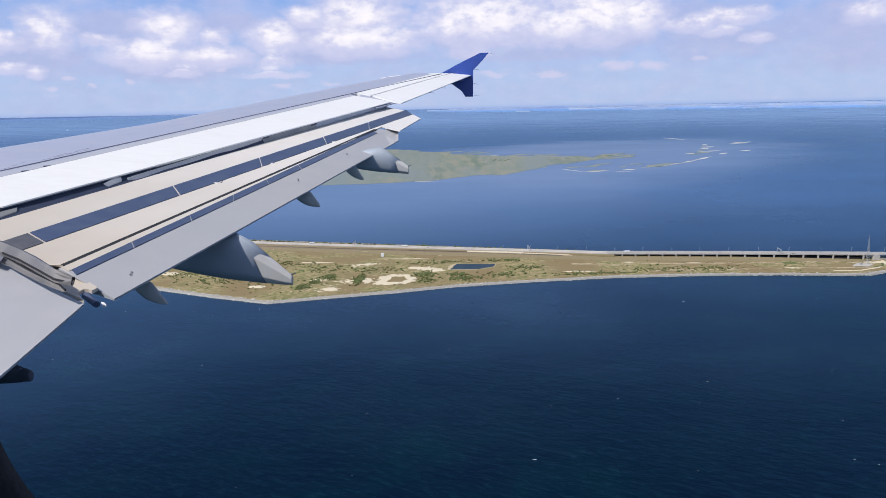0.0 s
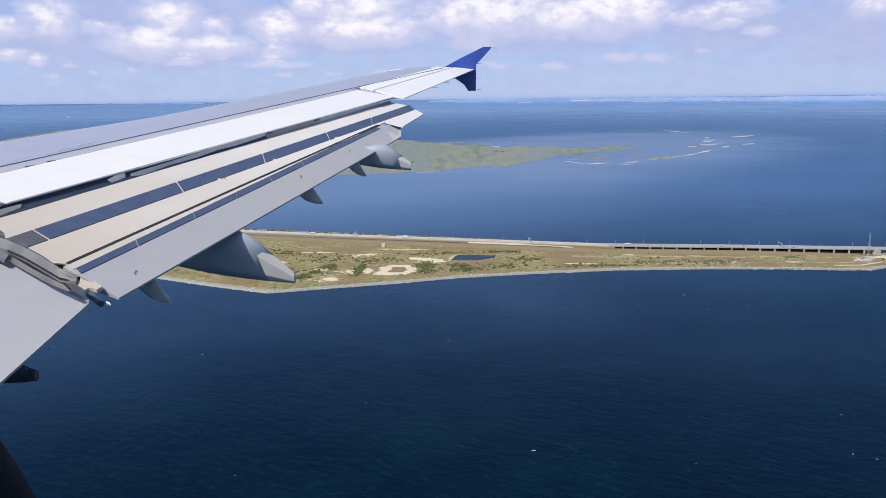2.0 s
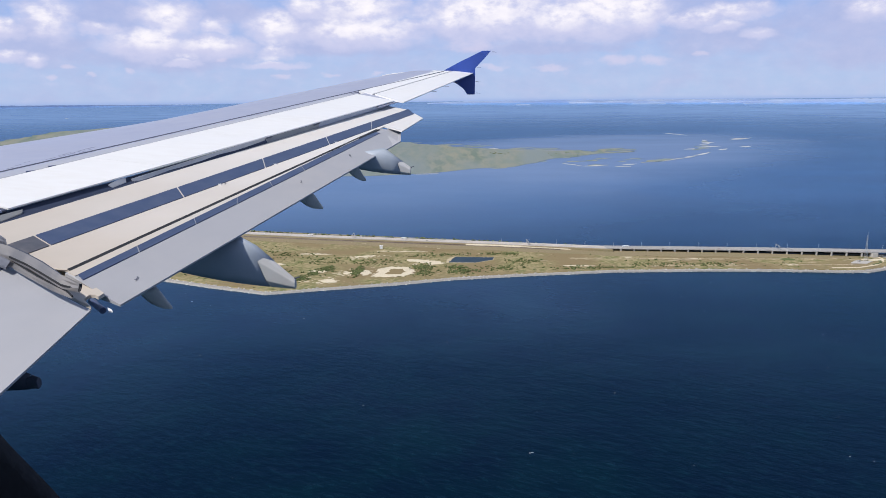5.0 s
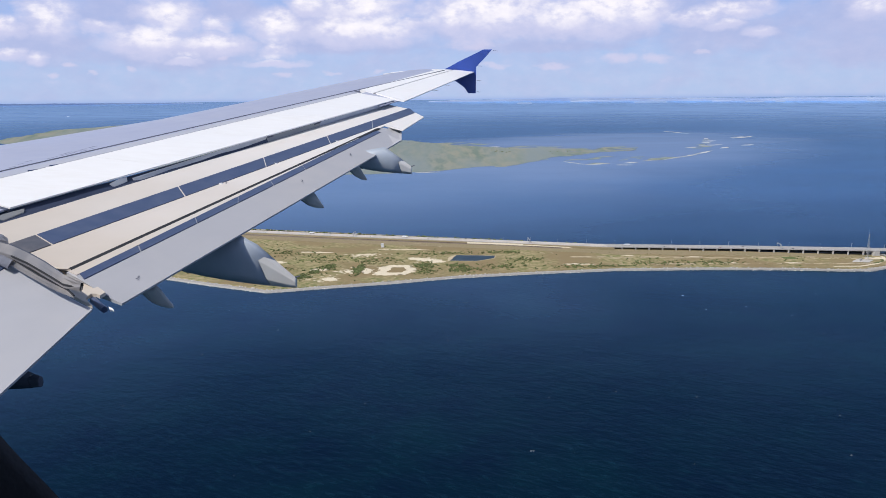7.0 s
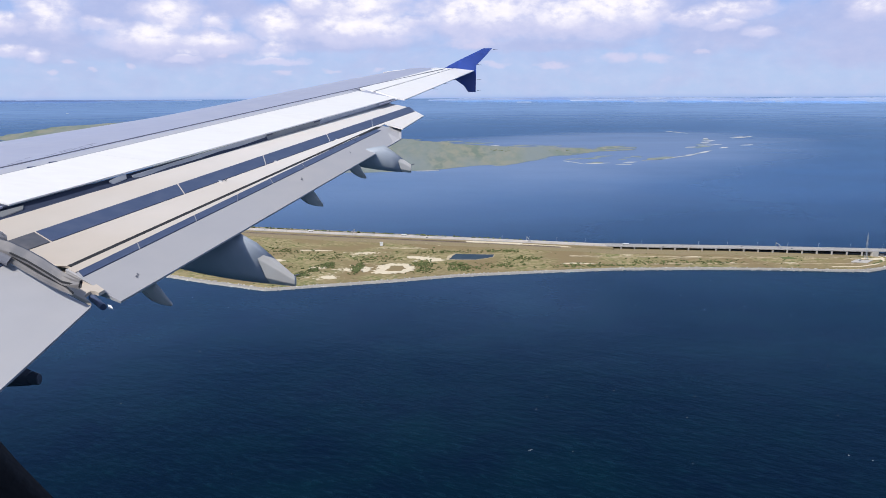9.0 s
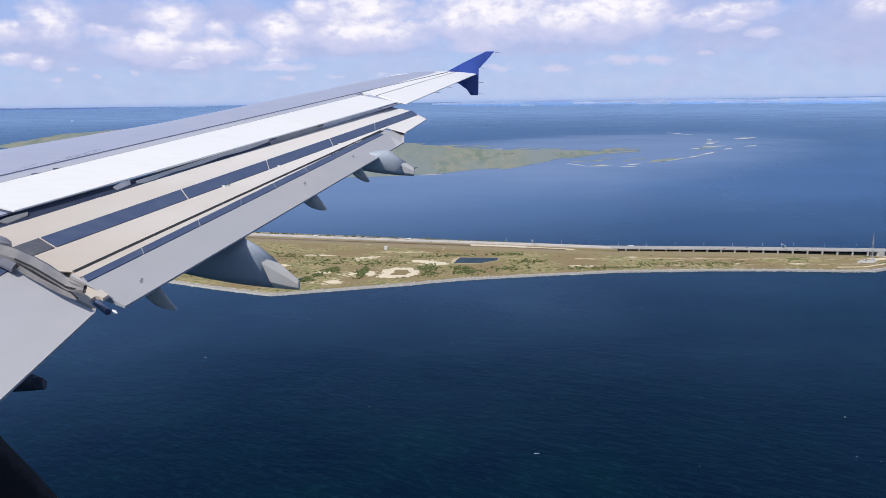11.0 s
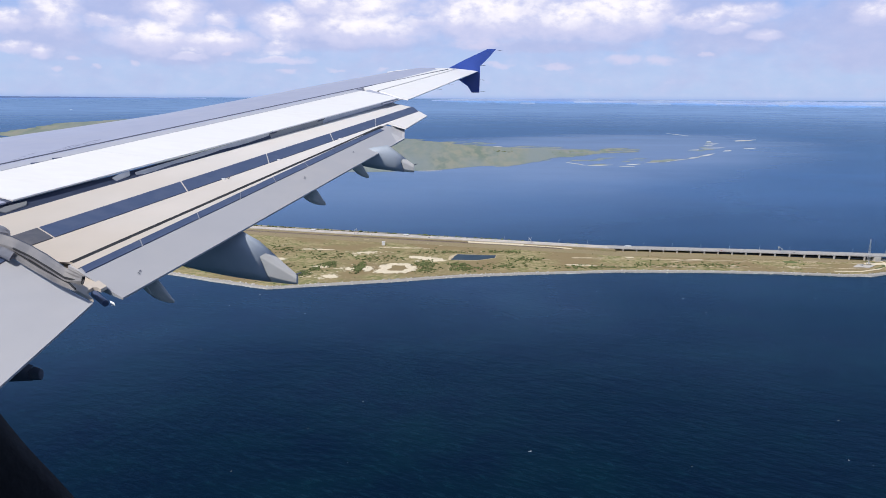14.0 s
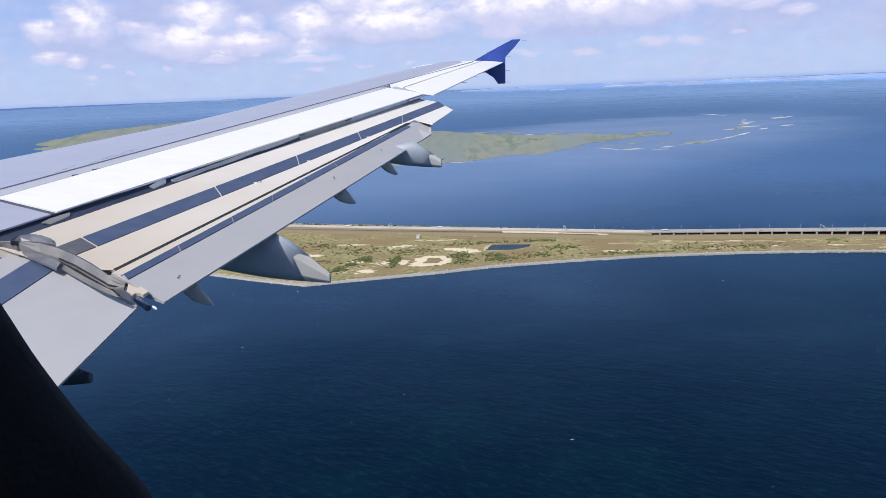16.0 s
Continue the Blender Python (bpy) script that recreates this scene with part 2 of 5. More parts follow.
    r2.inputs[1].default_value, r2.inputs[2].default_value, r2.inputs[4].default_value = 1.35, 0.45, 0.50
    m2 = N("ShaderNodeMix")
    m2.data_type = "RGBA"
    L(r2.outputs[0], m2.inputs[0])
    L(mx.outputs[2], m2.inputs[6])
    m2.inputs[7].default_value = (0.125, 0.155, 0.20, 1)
    # haze over the sound beyond the causeway, put into the water's colour
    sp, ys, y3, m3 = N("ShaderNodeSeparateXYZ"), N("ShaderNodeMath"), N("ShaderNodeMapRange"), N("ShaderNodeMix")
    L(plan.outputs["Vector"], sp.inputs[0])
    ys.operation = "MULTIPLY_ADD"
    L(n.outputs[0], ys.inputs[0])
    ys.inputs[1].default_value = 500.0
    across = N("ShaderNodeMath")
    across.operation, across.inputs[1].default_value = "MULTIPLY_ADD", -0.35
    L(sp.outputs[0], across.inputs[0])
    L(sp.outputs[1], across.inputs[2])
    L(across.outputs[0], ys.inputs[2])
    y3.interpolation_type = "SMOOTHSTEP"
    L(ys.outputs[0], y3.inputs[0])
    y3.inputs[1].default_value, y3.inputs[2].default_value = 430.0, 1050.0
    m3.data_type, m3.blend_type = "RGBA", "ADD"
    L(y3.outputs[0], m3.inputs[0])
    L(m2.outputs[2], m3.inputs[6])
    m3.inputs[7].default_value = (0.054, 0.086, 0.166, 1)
    # stronger haze towards the far coast, painted in by distance
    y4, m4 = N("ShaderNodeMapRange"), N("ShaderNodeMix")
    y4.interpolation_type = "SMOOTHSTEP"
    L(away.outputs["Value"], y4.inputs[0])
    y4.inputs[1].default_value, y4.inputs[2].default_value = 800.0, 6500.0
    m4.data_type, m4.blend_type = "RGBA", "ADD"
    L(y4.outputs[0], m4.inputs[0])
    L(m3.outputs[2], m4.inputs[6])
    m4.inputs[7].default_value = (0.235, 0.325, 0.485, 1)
    # teal put into the crests' colour for light shining through them
    y5, m5 = N("ShaderNodeMapRange"), N("ShaderNodeMix")
    L(crest, y5.inputs[0])
    y5.inputs[1].default_value, y5.inputs[2].default_value = 0.52, 0.74
    m5.data_type, m5.blend_type = "RGBA", "ADD"
    L(y5.outputs[0], m5.inputs[0])
    L(m4.outputs[2], m5.inputs[6])
    m5.inputs[7].default_value = (0.0012, 0.0065, 0.009, 1)
    mx = m5
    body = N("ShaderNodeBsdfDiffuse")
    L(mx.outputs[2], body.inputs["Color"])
    gloss = N("ShaderNodeBsdfGlossy")
    gloss.inputs["Color"].default_value = (0.38, 0.70, 0.98, 1)
    gloss.inputs["Roughness"].default_value = 0.22
    L(last, gloss.inputs["Normal"])
    fres = N("ShaderNodeFresnel")
    fres.inputs["IOR"].default_value = 1.333
    L(level.outputs[0], fres.inputs["Normal"])
    half = N("ShaderNodeMath")
    half.operation = "MULTIPLY"
    L(fres.outputs[0], half.inputs[0])
    # wind-ruffled patches mirror a little less of the sky
    mp = N("ShaderNodeMapping")
    L(plan.outputs["Vector"], mp.inputs[0])
    mp.inputs[2].default_value, mp.inputs[3].default_value = (0, 0, 0.3), (0.5, 1, 1)
    n = N("ShaderNodeTexNoise")
    L(mp.outputs[0], n.inputs[0])
    n.inputs["Scale"].default_value, n.inputs["Detail"].default_value, n.inputs["Roughness"].default_value = 0.0045, 6, 0.6
    wr = N("ShaderNodeMapRange")
    L(n.outputs[0], wr.inputs[0])
    wr.inputs[1].default_value, wr.inputs[2].default_value, wr.inputs[3].default_value, wr.inputs[4].default_value = 0.3, 0.7, 0.54, 0.78
    L(wr.outputs[0], half.inputs[1])
    both = N("ShaderNodeMixShader")
    L(half.outputs[0], both.inputs[0])
    L(body.outputs[0], both.inputs[1])
    L(gloss.outputs[0], both.inputs[2])
    L(both.outputs[0], nt.nodes["Material Output"].inputs["Surface"])
    return mat


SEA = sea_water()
WHITE_PAINT = surface("white_paint", [(0.77, 0.77, 0.775), (0.75, 0.742, 0.73), (0.785, 0.785, 0.785)], scale=0.9, fine=9, rough=0.38, stretch=(0.5, 1.4, 1))
FLAP_PAINT = surface("flap_paint", [(0.70, 0.685, 0.68), (0.69, 0.65, 0.61), (0.67, 0.66, 0.655)], scale=0.6, fine=5, rough=0.42, stretch=(0.7, 0.5, 1), contrast=(0.4, 0.8))


def sooty_towards_root(mat, tint, y0, y1):
    """Warm exhaust staining that grows towards the wing root."""
    nt = mat.node_tree
    N, L = nt.nodes.new, nt.links.new
    bsdf = nt.nodes["Principled BSDF"]
    geo, sep, nz, ad, rr, mx = N("ShaderNodeNewGeometry"), N("ShaderNodeSeparateXYZ"), N("ShaderNodeTexNoise"), N("ShaderNodeMath"), N("ShaderNodeMapRange"), N("ShaderNodeMix")
    L(geo.outputs["Position"], sep.inputs[0])
    nz.inputs["Scale"].default_value, nz.inputs["Detail"].default_value = 1.3, 5
    L(geo.outputs["Position"], nz.inputs[0])
    ad.operation = "MULTIPLY_ADD"
    L(nz.outputs[0], ad.inputs[0])
    ad.inputs[1].default_value = 2.6
    L(sep.outputs[1], ad.inputs[2])
    L(ad.outputs[0], rr.inputs[0])
    rr.inputs[1].default_value, rr.inputs[2].default_value, rr.inputs[3].default_value, rr.inputs[4].default_value = y1 + 1.3, y0 + 1.3, 0.0, 1.0
    mx.data_type, mx.blend_type = "RGBA", "MULTIPLY"
    L(rr.outputs[0], mx.inputs[0])
    L(bsdf.inputs["Base Color"].links[0].from_socket, mx.inputs[6])
    mx.inputs[7].default_value = (*tint, 1)
    L(mx.outputs[2], bsdf.inputs["Base Color"])


sooty_towards_root(FLAP_PAINT, (0.74, 0.67, 0.58), 4.4, 9.2)
AFT_PAINT = surface("aft_flap_paint", [(0.385, 0.39, 0.42), (0.41, 0.40, 0.405), (0.365, 0.37, 0.40)], scale=0.6, fine=5, rough=0.42, stretch=(0.8, 0.6, 1), contrast=(0.4, 0.8))
GREY_PAINT = surface("wing_grey_paint", [(0.35, 0.37, 0.48), (0.39, 0.40, 0.48), (0.32, 0.345, 0.46)], scale=0.5, fine=6, rough=0.36, stretch=(0.6, 1.2, 1), contrast=(0.35, 0.8))
STRIPE = surface("blue_grey_panel", [(0.060, 0.085, 0.165), (0.075, 0.10, 0.17), (0.05, 0.075, 0.15)], scale=1.4, fine=10, rough=0.4)
BAND_SOOT = surface("sooted_band_panel", [(0.10, 0.105, 0.13), (0.15, 0.145, 0.15), (0.075, 0.08, 0.10)], scale=4, fine=14, rough=0.5)
GAP = surface("dark_gap", [(0.045, 0.055, 0.085), (0.06, 0.07, 0.10)], scale=3, rough=0.6)
GAP_BLUE = surface("shaded_gap_navy", [(0.036, 0.050, 0.092), (0.048, 0.062, 0.105), (0.028, 0.040, 0.080)], scale=1.6, fine=9, rough=0.55)
SHROUD = surface("shroud_pale_grey", [(0.47, 0.49, 0.53), (0.51, 0.52, 0.54), (0.43, 0.45, 0.49)], scale=1.5, fine=9, rough=0.5)
SHROUD_BLUE = surface("shroud_blue_grey", [(0.40, 0.44, 0.52), (0.43, 0.46, 0.53), (0.37, 0.41, 0.49)], scale=1.5, fine=9, rough=0.45)
MARGIN = surface("skin_margin_grey", [(0.37, 0.385, 0.45), (0.41, 0.415, 0.46)], scale=2, rough=0.45)
SLOT = surface("slot_black", [(0.008, 0.009, 0.012), (0.014, 0.015, 0.018)], scale=4, rough=0.7)
SEAL_GREY = surface("shroud_grey", [(0.26, 0.27, 0.28), (0.32, 0.32, 0.31)], scale=3, rough=0.5)
SHROUD_DARK = surface("track_housing_grey", [(0.12, 0.13, 0.165), (0.16, 0.165, 0.19), (0.09, 0.095, 0.12)], scale=2, fine=9, rough=0.45)
BEAM = surface("track_metal", [(0.20, 0.195, 0.20), (0.26, 0.245, 0.235), (0.15, 0.15, 0.16)], scale=0.8, fine=5, rough=0.45, metal=0.2)
FAIRING = surface("fairing_pale_grey", [(0.38, 0.43, 0.50), (0.41, 0.45, 0.51), (0.35, 0.40, 0.47)], scale=1.5, fine=9, rough=0.4)
CONE = surface("tail_cone_paint", [(0.58, 0.58, 0.58), (0.52, 0.51, 0.50)], scale=3, rough=0.45)
FENCE = surface("fence_blue", [(0.040, 0.085, 0.37), (0.048, 0.095, 0.40)], scale=2, rough=0.3)
FAINT = surface("faded_marking", [(0.19, 0.21, 0.30), (0.23, 0.25, 0.34)], scale=14, rough=0.6)
MARK = surface("marking_dark", [(0.05, 0.06, 0.10), (0.07, 0.08, 0.12)], scale=30, rough=0.6)
# near-black: the unlit cabin's shade is put into this colour
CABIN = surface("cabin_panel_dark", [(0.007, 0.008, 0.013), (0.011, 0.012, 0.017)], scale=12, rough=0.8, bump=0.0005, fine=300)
HULL = surface("fuselage_paint", [(0.78, 0.78, 0.79), (0.72, 0.72, 0.73)], scale=0.6, rough=0.35)
GRASS = surface("dry_grassland", [(0.225, 0.195, 0.098), (0.145, 0.162, 0.060), (0.33, 0.275, 0.155), (0.225, 0.175, 0.095)], scale=0.085, fine=0.45, rough=0.95, bump=0.15, bump_scale=1.4, contrast=(0.42, 0.60), spec=0.1, unit=PLAN)
MEADOW = surface("verge_grass", [(0.24, 0.195, 0.115), (0.20, 0.185, 0.095), (0.27, 0.215, 0.14)], scale=0.08, fine=0.9, rough=0.95, spec=0.1, unit=PLAN)
# sand bars: haze in the base colour takes out the warm tone
BARSAND = surface("hazy_bar_sand", [(0.50, 0.49, 0.47), (0.38, 0.37, 0.36)], scale=0.05, rough=0.95, spec=0.1, unit=PLAN)
SOIL = surface("bare_soil", [(0.40, 0.335, 0.225), (0.33, 0.275, 0.175), (0.45, 0.38, 0.27)], scale=0.3, fine=1.5, rough=0.95, island=0.25, spec=0.1, unit=PLAN)
SAND = surface("pale_sand", [(0.60, 0.53, 0.39), (0.52, 0.45, 0.32), (0.66, 0.59, 0.46)], scale=0.25, fine=1.5, rough=0.95, bump=0.05, spec=0.1, unit=PLAN)
STONE = surface("riprap_stone", [(0.36, 0.345, 0.33), (0.27, 0.26, 0.25), (0.44, 0.42, 0.39)], scale=0.8, fine=3, rough=0.9, island=0.35, spec=0.2, unit=PLAN)
BUSH = surface("scrub_leaves", [(0.110, 0.135, 0.052), (0.150, 0.165, 0.070), (0.082, 0.106, 0.041)], scale=0.5, fine=3, rough=0.9, island=0.35, spec=0.15, unit=PLAN)
ASPHALT = surface("pale_road", [(0.50, 0.46, 0.42), (0.42, 0.39, 0.36), (0.54, 0.49, 0.45)], scale=0.15, fine=2.5, rough=0.9, stretch=(0.3, 1, 1), unit=PLAN)
DECKGREY = surface("deck_grey", [(0.29, 0.29, 0.30), (0.25, 0.25, 0.265), (0.33, 0.325, 0.325)], scale=0.2, fine=2, rough=0.85, stretch=(0.3, 1, 1), unit=PLAN)
CONCRETE = surface("concrete", [(0.42, 0.40, 0.375), (0.35, 0.335, 0.315), (0.47, 0.45, 0.42)], scale=0.3, fine=2, rough=0.85, bump=0.02, unit=PLAN)
STEEL = surface("dark_truss_steel", [(0.035, 0.045, 0.065), (0.05, 0.06, 0.08)], scale=0.6, rough=0.6, unit=PLAN)
POLE = surface("galvanised_pole", [(0.50, 0.51, 0.52), (0.42, 0.43, 0.44)], scale=2, rough=0.5, metal=0.5, unit=PLAN)
BALLAST = surface("rail_ballast", [(0.16, 0.125, 0.095), (0.12, 0.10, 0.08), (0.20, 0.16, 0.12)], scale=0.2, fine=3, rough=0.95, unit=PLAN)
RAILIRON = surface("rail_steel", [(0.10, 0.07, 0.055), (0.14, 0.1, 0.08)], scale=1, rough=0.6, metal=0.4, unit=PLAN)
CARWHITE = surface("vehicle_white", [(0.78, 0.78, 0.78), (0.7, 0.7, 0.7)], scale=1, rough=0.3, unit=PLAN)
CARDARK = surface("vehicle_dark", [(0.04, 0.045, 0.06), (0.06, 0.06, 0.07)], scale=1, rough=0.3, unit=PLAN)
CARRED = surface("vehicle_red", [(0.28, 0.035, 0.03), (0.22, 0.03, 0.03)], scale=1, rough=0.3, unit=PLAN)
TYRE = surface("tyre_rubber", [(0.018, 0.018, 0.02), (0.025, 0.025, 0.026)], scale=3, rough=0.8, unit=PLAN)
GLASS = surface("dark_glazing", [(0.02, 0.025, 0.035), (0.03, 0.035, 0.045)], scale=2, rough=0.12, unit=PLAN)
POND = surface("pond_water", [(0.028, 0.050, 0.078), (0.034, 0.058, 0.082)], scale=0.1, rough=0.55, bump=0.02, fine=1.2, spec=0.12, unit=PLAN)
# marsh greens are greyed and blued by haze put into the colour
MARSH = surface("hazy_marsh_meadow", [(0.190, 0.220, 0.190), (0.140, 0.180, 0.150), (0.235, 0.240, 0.195), (0.185, 0.220, 0.225)], scale=0.034, fine=0.11, rough=0.95, stretch=(1.0, 0.30, 1), contrast=(0.42, 0.60), spec=0.1, unit=PLAN)
# far coast: distance haze is mixed into the base colours
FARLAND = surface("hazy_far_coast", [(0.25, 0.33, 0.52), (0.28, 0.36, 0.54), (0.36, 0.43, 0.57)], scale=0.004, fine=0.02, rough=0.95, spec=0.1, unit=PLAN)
# pool water, its pale blue painted with the same distance haze
TIDAL = surface("hazy_tidal_pool", [(0.150, 0.185, 0.265), (0.180, 0.210, 0.275), (0.200, 0.220, 0.255)], scale=0.02, fine=0.08, rough=0.7, spec=0.1, unit=PLAN)
# far beaches: sand colour turned blue-grey by painted haze
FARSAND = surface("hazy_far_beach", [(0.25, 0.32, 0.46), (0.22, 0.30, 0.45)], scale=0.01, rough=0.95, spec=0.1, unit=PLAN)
FOAM = surface("white_foam", [(0.72, 0.75, 0.78), (0.6, 0.65, 0.7)], scale=0.8, rough=0.8, unit=PLAN)


# ---- small builders ----
def part(name, bm, material, parent=None, label="", smooth=False):
    me = bpy.data.meshes.new(name)
    bmesh.ops.recalc_face_normals(bm, faces=bm.faces[:])
    if smooth:
        for fc in bm.faces:
            fc.smooth = True
    bm.to_mesh(me)
    bm.free()
    me.materials.append(material)
    ob = new(name, me)
    if parent:
        ob.parent = parent
    if label:
        ob["label"] = label
    return ob


def empty(name, at=(0, 0, 0)):
    ob = new(name)
    ob.location = at
    return ob


def box(bm, lo, hi, bevel=0.0):
    """An upright box between two corners."""
    r = bmesh.ops.create_cube(bm, size=1.0)
    for v in r["verts"]:
        for i in range(3):
            v.co[i] = (lo[i] + hi[i]) / 2 + v.co[i] * (hi[i] - lo[i])
    if bevel:
        es = list({e for v in r["verts"] for e in v.link_edges})
        bmesh.ops.bevel(bm, geom=es, offset=bevel, segments=2, affect="EDGES")


def bar(bm, a, b, r, r2=None, sides=6):
    """A round bar from a to b."""
    a, b = Vector(a), Vector(b)
    r2 = r if r2 is None else r2
    q = (b - a).to_track_quat("Z", "Y")
    rings = []
    for p, rad in ((a, r), (b, r2)):
        rings.append([bm.verts.new(p + q @ Vector((rad * math.cos(2 * math.pi * k / sides), rad * math.sin(2 * math.pi * k / sides), 0))) for k in range(sides)])
    for k in range(sides):
        bm.faces.new((rings[0][k], rings[0][(k + 1) % sides], rings[1][(k + 1) % sides], rings[1][k]))
    bm.faces.new(rings[0][::-1])
    bm.faces.new(rings[1])


def loft(bm, rings, cap=True):
    vs = [[bm.verts.new(p) for p in ring] for ring in rings]
    n = len(rings[0])
    for a, b in zip(vs, vs[1:]):
        for k in range(n):
            bm.faces.new((a[k], a[(k + 1) % n], b[(k + 1) % n], b[k]))
    if cap:
        bm.faces.new(vs[0][::-1])
        bm.faces.new(vs[-1])
    return vs

# ---- the airliner: wing, flaps and the cabin window ----
EYE = 98.0 * PLAN   # height of the cabin window over the sea
RISE = 0.119        # upward slope of the wing towards its tip
# lines along the span: x at the root, sweep, height at the root
EDGE = {
    "nose": (-8.572, 0.465, -1.34), "groove": (-6.440, 0.397, -1.31), "spoiler_front": (-6.111, 0.390, -1.30), "spoiler_back": (-5.373, 0.393, -1.36),
    "fore_front": (-5.137, 0.363, -1.42), "band_front": (-4.735, 0.362, -1.46), "band_back": (-4.535, 0.359, -1.50), "fore_back": (-3.595, 0.273, -1.50),
    "aft_front": (-3.585, 0.273, -1.502), "aft_band_front": (-3.375, 0.250, -1.505), "aft_band_back": (-3.345, 0.257, -1.52), "aft_back": (-2.970, 0.249, -1.60),
    "aileron_front": (-5.506, 0.327, -1.30), "aileron_mid": (-4.952, 0.313, -1.31), "aileron_back": (-3.548, 0.253, -1.36),
}
SPAN = 16.45


def on(edge, y, dx=0.0, dz=0.0):
    x0, k, a = EDGE[edge]
    return Vector((x0 + k * y + dx, y, EYE + a + RISE * y + dz))


airliner = tagged(empty("airliner", (0, 0, EYE)), "white and grey airliner in flight with landing flaps extended", "aeroplane")
airliner.location = (0, 0, 0)


def panel(name, edges, mat, parent, thick=0.05, tail=0.012, n=10, dz=0.0, label="", smooth=False):
    """A skin panel along the span. edges: (line, y at the inner end, y at the outer end, dx), front to back."""
    bm = bmesh.new()
    rings = []
    for i in range(n + 1):
        s = i / n
        top = [on(e, y0 + (y1 - y0) * s, dx, dz) for e, y0, y1, dx in edges]
        down = Vector((0, 0, 1))
        rings.append(top + [top[-1] - down * tail, top[-1].lerp(top[0], 0.5) - down * thick * 0.8, top[0] - down * thick])
    loft(bm, rings)
    return part(name, bm, mat, parent, label, smooth)


# main skin ahead of the spoilers and ailerons, an aerofoil lofted along the span
bm = bmesh.new()
rings = []
for i in range(28):
    y = 0.3 + (SPAN - 0.3) * i / 27
    n, b = on("nose", y, float(np.interp(y, (0, 7.5, 9.8, 11.7, 15.0), (0, 0.05, 0.36, 0.24, 0.01)))), on("spoiler_front", y) if y < 12.2 else on("aileron_front", y)
    t = 0.75 - 0.6 * y / SPAN
    ring = [b]
    for s, h in ((0.75, 0.012), (0.5, 0.022), (0.28, 0.022), (0.10, 0.010)):
        ring.append(b.lerp(n, 1 - s) + Vector((0, 0, h)))
    ring += [n, n + Vector((-0.09, 0, -0.05)), n + Vector((-0.12, 0, -0.13)), n + Vector((-0.04, 0, -0.22)), b.lerp(n, 0.6) - Vector((0, 0, t)), b - Vector((0, 0, t * 0.55))]
    rings.append(ring)
loft(bm, rings)
part("wing_skin", bm, GREY_PAINT, airliner, "light grey painted upper wing skin")
panel("skin_groove", [("groove", 2.0, 16.2, -0.02), ("groove", 2.0, 16.2, 0.015)], MARK, airliner, thick=0.03, dz=0.014, n=14)
panel("skin_margin", [("groove", 2.0, 12.3, 0.02), ("spoiler_front", 2.0, 12.3, -0.005)], MARGIN, airliner, thick=0.03, dz=0.009, n=14)
bm = bmesh.new()
cap = [on("nose", 15.68, 0.05), on("nose", 16.05, 0.10), on("nose", 16.30, 0.26), on("nose", 16.42, 0.50), on("aileron_front", 16.44, 0.0)], [on("nose", 15.69, 0.12), on("nose", 15.98, 0.22), on("nose", 16.15, 0.42), on("nose", 16.24, 0.62), on("aileron_front", 16.25, 0.0)]
loft(bm, [[a + Vector((0, 0, h)), b + Vector((0, 0, h)), b + Vector((0, 0, -0.03)), a + Vector((0, 0, -0.03))] for a, b, h in zip(*cap, (0.026, 0.03, 0.032, 0.03, 0.008))])
part("tip_cap", bm, WHITE_PAINT, airliner, "white wing tip cap")

# spoilers
joints = [5.54, 7.05, 8.50, 9.95, 11.75]
for y0, y1 in zip(joints, joints[1:]):
    sp = panel("spoiler", [("spoiler_front", y0 + (0.104 if y0 > 6 else 0.28), y1 + 0.1 if y1 < 11 else 12.15, 0.02), ("spoiler_back", y0 + 0.004, y1, 0.0)], WHITE_PAINT, airliner, thick=0.05, dz=0.012, n=5, label="white spoiler panel")


def gap_piece(name, corners, mat, dz=0.0, thick=0.008, label=""):
    """A flat plate in the strip between spoilers and flap: corners (y, share of the way from spoiler to flap)."""
    bm = bmesh.new()
    top = [on("spoiler_back", y).lerp(on("fore_front", y), f) + Vector((0, 0, dz)) for y, f in corners]
    loft(bm, [[p - Vector((0, 0, thick)) for p in top], top])
    return part(name, bm, mat, airliner, label)


panel("root_skin_panel", [("spoiler_front", 1.5, 5.775, 0.02), ("spoiler_back", 1.0, 5.495, 0.0)], GREY_PAINT, airliner, thick=0.05, dz=0.008, n=5, label="light grey fixed skin panel")
panel("root_skin_joint", [("spoiler_front", 5.775, 5.815, 0.02), ("spoiler_back", 5.495, 5.535, 0.0)], MARK, airliner, thick=0.03, dz=0.006, n=1)

# dark hinge lugs at the front edge of the spoilers, and a faint dirt line across the joints
for y in (6.565, 6.775):
    p = on("spoiler_front", y)
    bm = bmesh.new()
    loft(bm, [[p + Vector((x, d, h)) for x, d in ((-0.02, -0.035), (0.01, -0.03), (0.03, 0.04), (0.0, 0.035))] for h in (0.0, 0.016)])
    part("hinge_lug", bm, STRIPE, airliner)

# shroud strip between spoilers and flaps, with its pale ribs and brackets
# inner stretch: a sheet across the recess, coloured navy for the shade there
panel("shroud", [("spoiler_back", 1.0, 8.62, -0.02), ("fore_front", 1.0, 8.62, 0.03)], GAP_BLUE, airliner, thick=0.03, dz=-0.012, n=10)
panel("shroud", [("spoiler_back", 8.62, 9.72, -0.02), ("fore_front", 8.62, 9.72, 0.03)], SEAL_GREY, airliner, thick=0.03, dz=-0.006, n=3)
